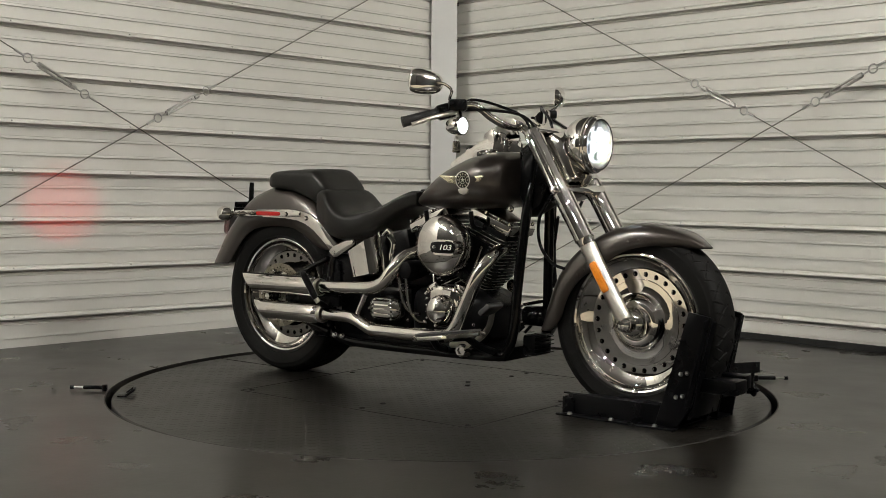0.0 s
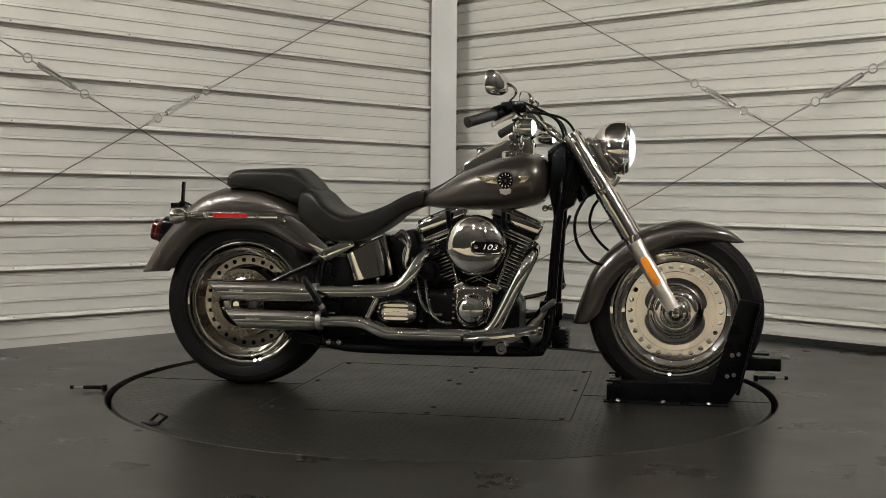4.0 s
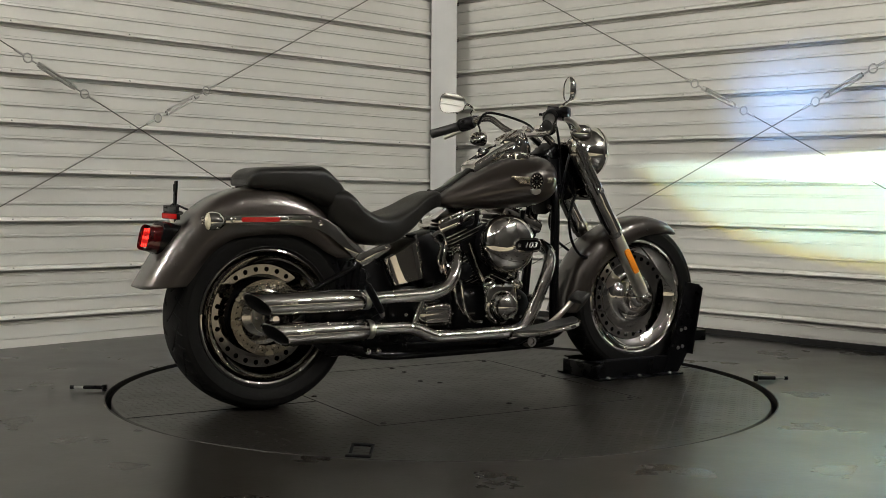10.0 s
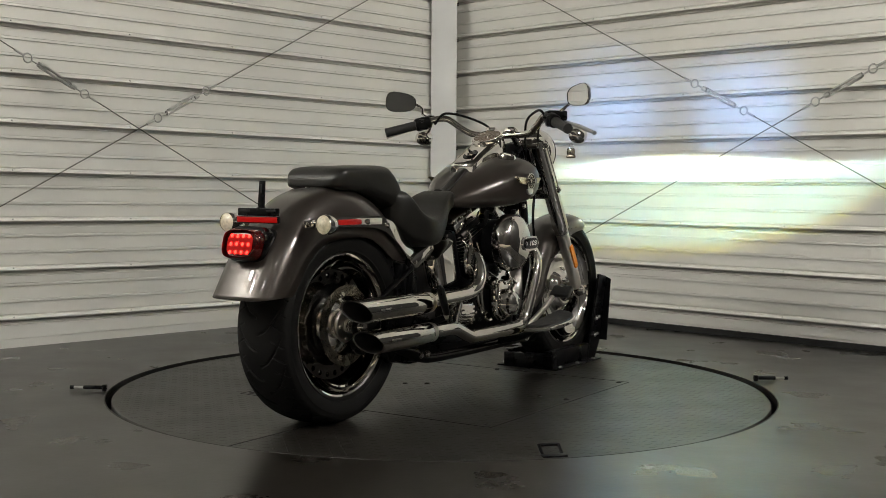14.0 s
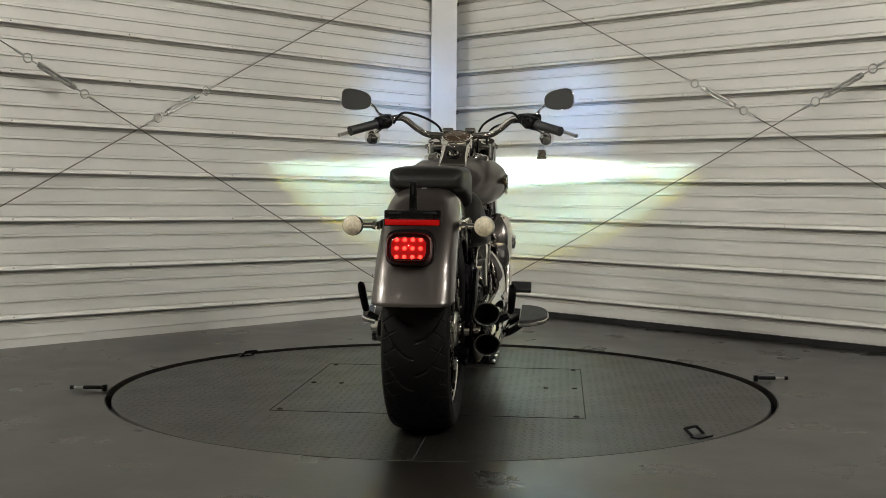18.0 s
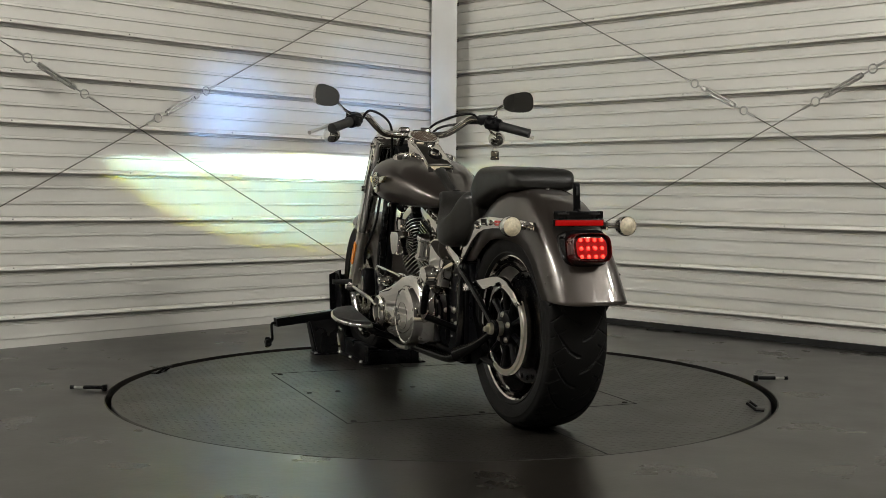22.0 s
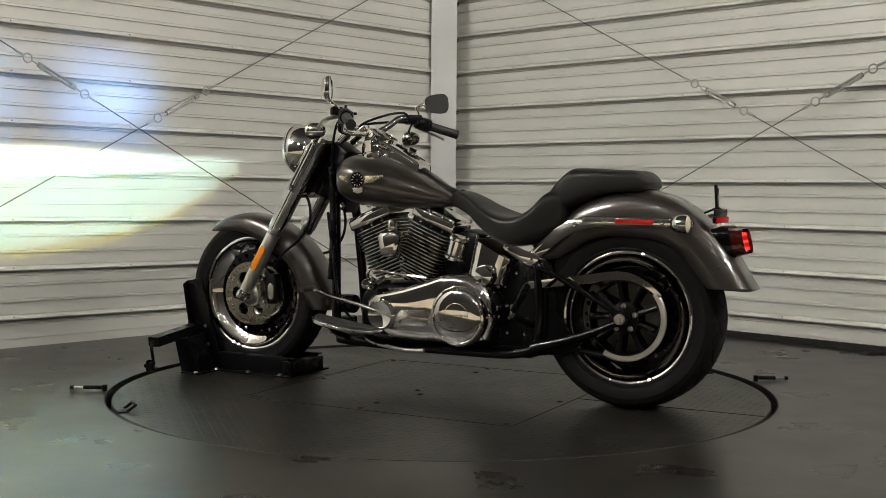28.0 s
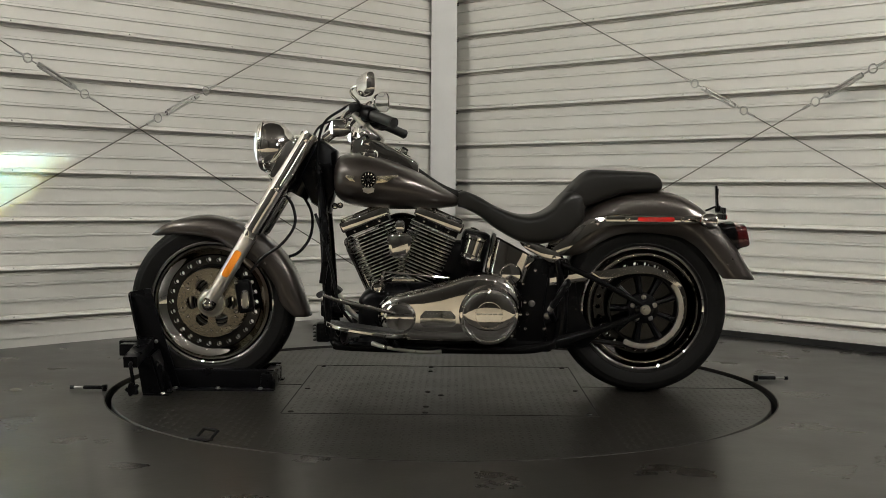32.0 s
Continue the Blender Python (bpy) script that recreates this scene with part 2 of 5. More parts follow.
RIGHT_END = 3.4
cladding("wall_left", *DIRS["left"], SIDE, (-0.008, 0.0088))
cladding("wall_right", *DIRS["right"], RIGHT_END, (0.0, 0.0))
# out of view the right wall turns near black, to darken the chrome's reflections
u, n = DIRS["right"]
bm = bmesh.new()
ring = [CORNER + u * RIGHT_END, CORNER + u * SIDE, CORNER + u * SIDE - n * 0.15, CORNER + u * RIGHT_END - n * 0.15]
skin(bm, [ring, [q + Vector((0, 0, HIGH)) for q in ring]])
tagged(part("wall_right_dark", bm, DARKWALL), "unseen near-black wall beyond the ribbed wall, added to darken reflections", "wall", kind="structure")
# added walls out of view, their dimness put into the colour for the mirrors
PALE = 3.3
for nm, (u, n), o in (("wall_far_left", DIRS["right"], "left"), ("wall_far_right", DIRS["left"], "right")):
    base = CORNER + DIRS[o][0] * SIDE
    for part_name, s0, s1, m, words in ((nm, SIDE - PALE, SIDE, BACKWALL, "unseen wall behind the camera, coloured dim to darken reflections"), (nm + "_dark", 0.0, SIDE - PALE, DARKWALL, "unseen wall at the side, coloured near black to darken reflections")):
        bm = bmesh.new()
        ring = [base + u * s0, base + u * s1, base + u * s1 + n * 0.15, base + u * s0 + n * 0.15]
        skin(bm, [ring, [q + Vector((0, 0, HIGH)) for q in ring]])
        tagged(part(part_name, bm, m), words, "wall", kind="structure")
bm = bmesh.new()
far = CORNER + (DIRS["left"][0] + DIRS["right"][0]) * SIDE
ring = [CORNER, CORNER + DIRS["left"][0] * SIDE, far, CORNER + DIRS["right"][0] * SIDE]
skin(bm, [[q + Vector((0, 0, HIGH)) for q in ring], [q + Vector((0, 0, HIGH + 0.12)) for q in ring]])
tagged(part("ceiling", bm, CEILPAINT), "plain dark ceiling", "ceiling", kind="structure")

# corner post: a flanged steel column across the corner
bm = box((0.158, 0.014, HIGH), at(0.0, 2.86, HIGH / 2), 0.003)
box((0.010, 0.20, HIGH - 0.004), at(0.0, 2.968, HIGH / 2), 0, bm)
box((0.158, 0.014, HIGH), at(0.0, 3.06, HIGH / 2 - 0.002), 0, bm)
tagged(part("corner_post", bm, POSTPAINT), "pale grey painted steel column in the corner", "post", kind="structure")

# floor with a round pit
RING = 1.246
bm = bmesh.new()
m_seg = 160
edge, low, outer = [], [], []
for a in np.linspace(0, 2 * math.pi, m_seg, endpoint=False):
    d = Vector((math.cos(a), math.sin(a), 0))
    edge.append(bm.verts.new(d * RING))
    low.append(bm.verts.new(d * RING + Vector((0, 0, -0.09))))
    outer.append(bm.verts.new(d * 12.0))
for i in range(m_seg):
    j = (i + 1) % m_seg
    bm.faces.new((edge[i], outer[i], outer[j], edge[j]))
    bm.faces.new((low[i], edge[i], edge[j], low[j]))
floor = part("floor", bm, FLOORMAT, sharp=30)
tagged(floor, "worn black coated floor with a round recess", "floor", kind="structure")
# the pale floor of the rest of the hall, one thin step up
bm = bmesh.new()
ring = [Vector((-6.5, -1.92, 0)), Vector((6.5, -1.92, 0)), Vector((6.5, -7.2, 0)), Vector((-6.5, -7.2, 0))]
skin(bm, [[q + Vector((0, 0, 0.001)) for q in ring], [q + Vector((0, 0, 0.006)) for q in ring]])
tagged(part("floor_outer", bm, CONCRETE), "pale concrete floor of the hall beyond the black floor", "floor", kind="structure")
bm = lathe([(0.0001, -0.088), (RING - 0.001, -0.088)], n=96)
tagged(part("recess", bm, PITMAT), "black bottom of the turntable recess", "recess", kind="structure")

# worn steel rim round the recess
bm = lathe([(RING - 0.0005, -0.02), (RING - 0.0005, 0.0012), (RING + 0.003, 0.0012), (RING + 0.004, 0.0002)], n=160)
tagged(part("recess_rim", bm, RUST), "thin worn dark steel rim round the recess", "rim", kind="structure")

# base gap under the right wall's sheets, its darkness drawn as a black strip
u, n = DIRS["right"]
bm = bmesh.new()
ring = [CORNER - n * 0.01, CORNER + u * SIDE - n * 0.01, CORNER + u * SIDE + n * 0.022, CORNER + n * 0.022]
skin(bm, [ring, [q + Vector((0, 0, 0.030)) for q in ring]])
tagged(part("base_gap_strip", bm, PITMAT), "black strip drawn for the dark gap at the foot of the wall", "trim", kind="structure")


# ceiling lamps
def ceiling_lamp(x, y, radius=LAMP_R):
    t = thing("ceiling_lamp", "small round hanging lamp with a bright globe" if radius < 0.05 else "round hanging lamp with a bright globe", "lamp", "lamps under the ceiling")
    t.location = (x, y, HIGH)
    part("canopy", lathe([(0.0001, -0.001), (0.06, -0.001), (0.06, -0.02), (0.0001, -0.025)], n=20), POSTPAINT, t)
    part("stem", rod((0, 0, -0.02), (0, 0, LAMP_Z - HIGH + radius * 0.9), 0.008, 8), POSTPAINT, t)
    part("globe", lathe([(radius * math.sin(a) + 0.0001, LAMP_Z - HIGH + radius * math.cos(a)) for a in np.linspace(0, math.pi, 9).tolist()], n=16), LAMPGLOW, t)
    return t


for side in (-1, 1):
    for x, y in LAMP_SPOTS:
        ceiling_lamp(side * x, y)
for x, y in SMALL_SPOTS:
    ceiling_lamp(x, y, 0.036)


# ---- bracing cables ----


def eye_loop(name, c, ax, parent, r=0.021, w=0.0036):
    """An open ring of round bar at c, in the plane of ax and up."""
    up = Vector((0, 0, 1))
    ax = Vector(ax).normalized()
    pts = [Vector(c) + r * (math.cos(a) * ax + math.sin(a) * up) for a in np.linspace(0, 2 * math.pi, 13)]
    return part(name, tube([tuple(p) for p in pts], w, 8, 2, cap=False), GALV, parent)


def bracing_cable(a, b, ends, group):
    """A wire rope from a to b with one turnbuckle between the places ends (parts of the way)."""
    t = thing("bracing_cable", "thin steel wire rope with a galvanised turnbuckle across the wall", "cable", group)
    a, b = Vector(a), Vector(b)
    t.location = a
    d = b - a
    p, q = d * ends[0], d * ends[1]
    flat = Vector((d.x, d.y, 0)).normalized()
    way = d.normalized()
    part("rope", rod((0, 0, 0), tuple(p - way * 0.02), 0.0028, 6), ROPE, t)
    part("rope", rod(tuple(q + way * 0.02), tuple(d), 0.0028, 6), ROPE, t)
    for c, s in ((p, -1), (q, 1)):
        eye_loop("eye", c, flat, t)
        part("ferrule", rod(tuple(c + way * s * 0.024), tuple(c + way * s * 0.07), 0.0062, 8), GALV, t)
        part("thread", rod(tuple(c - way * s * 0.02), tuple(c - way * s * 0.10), 0.0042, 8), GALV, t)
    mid, half = (p + q) / 2, (q - p).length * 0.29
    side = way.cross(Vector((0, 0, 1))).normalized()
    up = side.cross(way)
    bm = bmesh.new()
    for s in (-1, 1):
        rod(tuple(mid - way * half + up * s * 0.0085), tuple(mid + way * half + up * s * 0.0085), 0.0062, 8, bm)
        rod(tuple(mid + way * s * (half - 0.016)), tuple(mid + way * s * (half + 0.012)), 0.0125, 8, bm)
    part("turnbuckle_body", bm, GALV, t)
    return t


def on_left(u, z, off=0.12):
    q = CORNER + DIRS["left"][0] * u + DIRS["left"][1] * off
    return (q.x, q.y, z)


def on_right(u, z, off=0.12):
    q = CORNER + DIRS["right"][0] * u + DIRS["right"][1] * off
    return (q.x, q.y, z)


def slope_end(place, u0, z0, u1, z1, u):
    return place(u, z0 + (z1 - z0) * (u - u0) / (u1 - u0))


CABLES = "bracing cables on the walls"


def cable_between(place, u0, z0, u1, z1, ua, ub, e0, e1):
    """A rope through two known spots of a wall, run out to ua and ub, its turnbuckle between the spots e0 and e1."""
    bracing_cable(slope_end(place, u0, z0, u1, z1, ua), slope_end(place, u0, z0, u1, z1, ub), ((e0 - ua) / (ub - ua), (e1 - ua) / (ub - ua)), CABLES)


cable_between(on_left, 2.96, 1.366, 0.80, 0.233, 4.9, 0.36, 2.91, 2.63)
cable_between(on_left, 3.05, 0.661, 0.90, 1.818, 4.2, 0.25, 2.236, 1.953)
cable_between(on_right, 0.86, 1.833, 2.893, 0.773, 0.25, 4.2, 1.857, 2.148)
cable_between(on_right, 0.667, 0.27, 2.878, 1.358, 0.20, 4.9, 2.534, 2.816)

# ---- floor latches ----


def floor_latch(x, y, turn):
    t = thing("floor_latch", "small spring bolt latch lying on the floor at the ring", "latch", "latches at the ring")
    t.matrix_basis = pose(x, y, 0, 0, 0, turn)
    part("barrel", rod((0.0, 0, 0.013), (0.072, 0, 0.013), 0.0074, 12), BLACK, t)
    part("bolt", rod((0.072, 0, 0.013), (0.112, 0, 0.013), 0.0045, 10), GALV, t)
    part("knob", rod((0.108, 0, 0.013), (0.122, 0, 0.013), 0.0072, 10), BLACK, t)
    bm = box((0.016, 0.022, 0.024), at(-0.006, 0, 0.012), 0.003)
    part("bracket", bm, BLACK, t)


floor_latch(-1.255, -0.165, 180)
floor_latch(1.262, 0.172, 0)

# ---- turntable ----
TOP = -0.007
turntable = thing("turntable", "round black tread plate turntable let into the floor", "turntable")
PLATE_R = 1.224
bm = lathe([(0.0001, TOP), (PLATE_R - 0.003, TOP), (PLATE_R, TOP - 0.003), (PLATE_R, TOP - 0.04), (0.0001, TOP - 0.04)], n=128)
part("plate", bm, PLATEMAT, turntable)
# raised lozenges of the tread plate
verts, faces = [], []
step = 0.0285
HATCH = 0.54
for i in range(-44, 45):
    for j in range(-44, 45):
        x, y = i * step, j * step
        if x * x + y * y > (PLATE_R - 0.02) ** 2 or min(abs(abs(x) - HATCH), abs(abs(y) - HATCH)) < 0.012:
            continue
        a = radians(45 if (i + j) % 2 else -45)
        c, s = math.cos(a), math.sin(a)
        k = len(verts)
        for lx, ly, lz in ((-0.0125, 0, 0), (-0.004, -0.0042, 0), (0.004, -0.0042, 0), (0.0125, 0, 0), (0.004, 0.0042, 0), (-0.004, 0.0042, 0),
                           (-0.0075, 0, 0.0006), (0.0075, 0, 0.0006)):
            verts.append((x + c * lx - s * ly, y + s * lx + c * ly, TOP + lz + 0.0002))
        faces += [(k, k + 1, k + 6), (k + 1, k + 2, k + 7, k + 6), (k + 2, k + 3, k + 7), (k + 3, k + 4, k + 7), (k + 4, k + 5, k + 6, k + 7), (k + 5, k, k + 6)]
me = bpy.data.meshes.new("tread")
me.from_pydata(verts, [], faces)
me.materials.append(PLATEMAT)
tread = new("tread", me)
tread.parent = turntable
tagged(tread, "raised lozenges of black tread plate", kind="stuff")
for s in (-1, 1):
    part("seam", box((2 * HATCH, 0.004, 0.0012), at(0, s * HATCH, TOP + 0.0006)), PITMAT, turntable)
    part("seam", box((0.004, 2 * HATCH - 0.006, 0.0012), at(s * HATCH, 0, TOP + 0.0007)), PITMAT, turntable)
for s in (-1, 1):
    part("seam", box((PLATE_R - HATCH - 0.01, 0.005, 0.0014), at(s * (PLATE_R + HATCH) / 2, -0.042, TOP + 0.0008)), PITMAT, turntable)
for x, y in ((0.51, 0.51), (0.51, -0.51), (-0.51, 0.51), (-0.51, -0.51), (0.05, 0.51), (0.05, -0.51), (0.51, 0.05), (-0.51, 0.05), (0.05, 0.40), (0.05, -0.40), (0.05, 0.1), (0.0, 0.17)):
    part("bolt", lathe([(0.0001, 0.003), (0.009, 0.003), (0.011, 0)], at(x, y, TOP), 12), PITMAT, turntable)
for x, y in ((-0.775, -0.885), (0.712, 0.960)):
    a = math.degrees(math.atan2(y, x)) + 90
    m = pose(x, y, TOP, 0, 0, a)
    bm = tube([tuple(m @ Vector(q)) for q in ((-0.03, 0, 0.004), (-0.03, 0.026, 0.022), (-0.026, 0.030, 0.025), (0.026, 0.030, 0.025), (0.03, 0.026, 0.022), (0.03, 0, 0.004))], 0.005, 8, 2)
    lp = part("tie_down_loop", bm, BLACK, turntable)
    part("loop_foot", box((0.075, 0.034, 0.005), m @ at(0, -0.012, 0.0028), 0.001), BLACK, turntable)

# ---- wheel chock ----
chock = thing("wheel_chock", "black welded steel wheel chock bolted on the turntable", "wheel chock")


def cp(name, bm, label="", material=BLACK):
    return part(name, bm, material, chock, label)


def quad_plate(pts, th, name):
    """A steel plate over four corners, with its thickness along the face normal."""
    p = [Vector(q) for q in pts]
    n = (p[1] - p[0]).cross(p[2] - p[0]).normalized() * th
    bm = bmesh.new()
    skin(bm, [p, [q + n for q in p]])
    return cp(name, bm)


for s in (-1, 1):
    y = s * 0.105
    cp("base_rail", box((0.41, 0.010, 0.078), at(0.863, y, 0.028), 0.002))
    cp("rail_flange", box((0.44, 0.040, 0.007), at(0.848, y + s * 0.02, TOP + 0.004), 0.002))
    cp("rail_lip", box((0.38, 0.026, 0.006), at(0.825, y - s * 0.012, 0.066), 0.002))
    cp("cradle_side", slab([(0.985, TOP + 0.002), (1.062, TOP + 0.002), (1.115, 0.075), (1.180, 0.352), (1.176, 0.362), (1.100, 0.376), (1.020, 0.10)], y - s * 0.002, y + s * 0.009, 0.002))
    # the side plate's folded flange
    quad_plate(((1.176, y + s * 0.008, 0.360), (1.112, y + s * 0.008, 0.075), (1.112, y + s * 0.045, 0.075), (1.170, y + s * 0.035, 0.350)), 0.006, "side_flange")
cp("cradle_back", slab([(1.095, 0.03), (1.106, 0.03), (1.176, 0.345), (1.165, 0.349)], -0.1, 0.1, 0.002))
cp("front_bar", box((0.045, 0.235, 0.066), at(0.660, 0, 0.022), 0.004))
cp("cradle_floor", box((0.42, 0.20, 0.008), at(0.85, 0, -0.004), 0.002))
cp("forward_stub", box((0.13, 0.085, 0.045), at(1.185, -0.035, 0.140), 0.004))
cp("forward_stub", box((0.12, 0.050, 0.045), at(1.16, 0.085, 0.140), 0.004))
for s in (-1, 1):
    for x, z in ((1.062, 0.10), (1.085, 0.105), (1.078, 0.175), (1.10, 0.18)):
        cp("bolt_head", lathe([(0.0001, 0.007), (0.006, 0.006), (0.0085, 0.0)], at(x, s * 0.1135, z, Matrix.Rotation(radians(-90 * s), 4, "X")), 8), "bright bolt head", GALV)
    for x in (0.68, 0.84, 1.0):
        cp("floor_bolt", lathe([(0.0001, 0.009), (0.007, 0.008), (0.010, 0.0)], at(x, s * 0.136, TOP + 0.007), 8), "bright bolt head", GALV)
# outrigger with a crank
bm = bmesh.new()
A, B = Vector((1.112, 0.10, 0.172)), Vector((1.092, 0.418, 0.140))
side = Vector((0.024, 0.002, 0))
up = Vector((0, 0.002, 0.019))
skin(bm, [[q - side - up, q + side - up, q + side + up, q - side + up] for q in (A, B)])
cp("arm", bm)
quad_plate(((1.062, 0.150, 0.150), (1.062, 0.262, 0.140), (1.026, 0.236, TOP), (1.012, 0.146, TOP)), 0.007, "leg_face")
quad_plate(((1.062, 0.150, 0.150), (1.012, 0.146, TOP), (1.085, 0.146, TOP), (1.112, 0.150, 0.150)), 0.007, "leg_side")
quad_plate(((1.062, 0.262, 0.140), (1.112, 0.262, 0.140), (1.095, 0.236, TOP), (1.026, 0.236, TOP)), 0.007, "leg_side")
cp("leg_foot", box((0.095, 0.125, 0.006), at(1.045, 0.192, TOP + 0.003), 0.001))
for y in (0.142, 0.246):
    cp("floor_bolt", lathe([(0.0001, 0.009), (0.007, 0.008), (0.010, 0.0)], at(1.02, y, TOP + 0.004), 8), "bright bolt head", GALV)
cp("crank", tube([(1.090, 0.41, 0.138), (1.088, 0.432, 0.136), (1.084, 0.438, 0.122), (1.078, 0.436, 0.072), (1.077, 0.440, 0.058), (1.076, 0.450, 0.052)], 0.0065, 10, 4))
bm = bmesh.new()
kn = at(1.075, 0.457, 0.051, Matrix.Rotation(radians(-90), 4, "X"))
ring = []
for h, q in ((-0.014, 0.7), (-0.008, 0.95), (0.004, 1.0), (0.012, 0.85)):
    ring.append([kn @ Vector(((0.022 + 0.004 * math.cos(5 * a)) * q * math.cos(a), (0.022 + 0.004 * math.cos(5 * a)) * q * math.sin(a), h)) for a in np.linspace(0, 2 * math.pi, 40, endpoint=False).tolist()])
skin(bm, ring)
cp("crank_knob", bm, "lobed black plastic knob")

# ---- motorcycle ----
bike = thing("motorcycle", "charcoal grey and chrome cruiser motorcycle standing in a wheel chock", "motorcycle")
LEFT = Matrix.Rotation(radians(-90), 4, "X")    # local z to +y
BACK = Matrix.Rotation(radians(-90), 4, "Y")    # local z to -x


def bp(name, bm, material, label="", parent=None, **k):
    return part(name, bm, material, parent or bike, label, **k)


def facing(s):
    """The turn that points local z to the side s (1 left, -1 right)."""
    return LEFT if s > 0 else AX_Y


def bolt(x, y, z, s, parent=None, r=0.008, material=None, name="bolt"):
    return bp(name, lathe([(0.0001, r * 0.8), (r * 0.62, r * 0.75), (r * 0.92, r * 0.45), (r, 0.0)], at(x, y, z, facing(s)), 12), material or CHROME, parent=parent)


def shell(crown, edge, half, power=0.45, k=4, n=10):
    """A fender: the crown line and the lower rim, both as (x, z), arched to half width."""
    rows = curve_pts([(*c, *e, h) for c, e, h in zip(crown, edge, half)], k)
    bm = bmesh.new()
    rings = []
    for cx, cz, ex, ez, h in rows:
        right = []
        for a in np.linspace(0, math.pi / 2, n):
            s, c = math.sin(a) ** power, max(math.cos(a), 0.0) ** power
            right.append(Vector((ex + (cx - ex) * s, -h * c, ez + (cz - ez) * s)))
        rings.append(right + [Vector((q.x, -q.y, q.z)) for q in right[::-1][1:]])
    return skin(bm, rings, cap=False, close=False)


def hull(stations, n=28, p=2.6, k=4):
    """A body lofted along x: stations of (x, z low, z high, half width)."""
    bm = bmesh.new()
    rings = []
    for x, lo, hi, h in curve_pts(stations, k):
        c, r = (lo + hi) / 2, max((hi - lo) / 2, 0.001)
        rings.append([Vector((x, y, z)) for y, z in oval(0, c, max(h, 0.001), r, n, p)])
    return skin(bm, rings)


RA, FA = (-0.758, 0.0, 0.314), (0.878, 0.0, 0.318)


def holed_ring(r0, r1, count, rh, y, th, centre, bm=None, dish=0.0):
    """A flat ring in the wheel's plane with a row of round holes, th thick from y."""
    bm = bm or bmesh.new()
    cx, _, cz = centre
    rm, da, n = (r0 + r1) / 2, 2 * math.pi / count, 16

    def pt(a, r, yy):
        return bm.verts.new((cx + r * math.cos(a), yy + dish * (r - r0), cz + r * math.sin(a)))

    for k in range(count):
        ac, loops, rims = k * da, {}, {}
        for side, yy in ((0, y), (1, y + th)):
            outer, inner = [], []
            for i in range(n):
                t = 2 * math.pi * i / n + math.pi / 4
                c, s = math.cos(t), math.sin(t)
                q = max(abs(c), abs(s))
                outer.append(pt(ac + da / 2 * s / q, rm + (r1 - r0) / 2 * c / q, yy))
                inner.append(pt(ac + rh / rm * s, rm + rh * c, yy))
            for i in range(n):
                bm.faces.new((outer[i], outer[(i + 1) % n], inner[(i + 1) % n], inner[i]))
            loops[side] = inner
        for i in range(n):
            j = (i + 1) % n
            bm.faces.new((loops[0][i], loops[0][j], loops[1][j], loops[1][i]))
    return bm


def tyre(centre, rim, out, half, grooves, lean):
    """A fat tyre of revolution whose tread is cut by slanting grooves."""
    side = [(rim, -half * 0.72), (rim + 0.010, -half * 0.86), (rim + 0.016, -half * 0.93), (rim + 0.020, -half * 0.92), (rim + 0.036, -half * 0.985),
            (rim + (out - rim) * 0.60, -half), (out - 0.032, -half * 0.965)]
    tread = [(out - 0.032 + 0.032 * math.sin(a) ** 0.8, -half * 0.965 * math.cos(a) ** 0.9) for a in np.linspace(0.12, math.pi / 2, 30)]
    prof = side + tread
    prof = prof + [(r, -y) for r, y in prof[::-1][1:]]
    n = 780
    verts, faces = [], []
    for i in range(n):
        a = 2 * math.pi * i / n
        for r, y in prof:
            if r > out - 0.026:
                v = abs(y) / half
                ph = (i / n * grooves + lean * v * v + (0.5 if y > 0 else 0.0)) % 1.0
                ph2 = (i / n * grooves * 2 + 0.3 - lean * v) % 1.0
                if (ph < 0.09 and 0.06 < v < 0.86) or (ph2 < 0.07 and 0.52 < v < 0.93):
                    r -= 0.0035
            verts.append((centre[0] + r * math.cos(a), y, max(TOP + 0.0005, centre[2] + r * math.sin(a))))
    m = len(prof)
    for i in range(n):
        j = (i + 1) % n
        for k in range(m - 1):
            faces.append((i * m + k, j * m + k, j * m + k + 1, i * m + k + 1))
    me = bpy.data.meshes.new("tyre")
    me.from_pydata(verts, [], faces)
    bm = bmesh.new()
    bm.from_mesh(me)
    return bm


def wheel(name, centre, rim, out, half, web, grooves, lean, webs):
    """Disc wheel: deep chrome rim, a bright web with a row of round holes, and a tyre."""
    m = at(*centre, LEFT)
    w = half * 0.80
    one = [(rim + 0.012, w - 0.004), (rim + 0.011, w + 0.003), (rim + 0.005, w + 0.005), (rim - 0.001, w + 0.002)]
    one += [(rim - 0.003 - 0.044 * k ** 1.25, w - 0.002 - (w - 0.002 - web) * k ** 0.72) for k in np.linspace(0.04, 1.0, 14).tolist()]
    prof = [(r, -h) for r, h in one] + one[::-1]
    ob = bp(name, lathe(prof, m, 96), CHROME, "deep polished chrome rim")
    part("tyre", tyre(centre, rim, out, half, grooves, lean), RUBBER, ob, "black rubber tyre with a cut tread", sharp=28)
    for s in (-1, 1):
        bm = holed_ring(rim - 0.0800, rim - 0.0465, 26, 0.0088, s * web - 0.004, 0.008, centre, dish=0.026 * s)
        lathe([(rim - 0.092, s * web - 0.004), (rim - 0.0800, s * web - 0.004), (rim - 0.0800, s * web + 0.004), (rim - 0.092, s * web + 0.004)], m, 78, bm)
        wo = part("web", bm, [webs[s > 0], CHROME], ob, "disc web with a row of round holes")
        for p in wo.data.polygons:
            p.material_index = 1 if abs(p.normal.y) < 0.5 else 0
    return ob


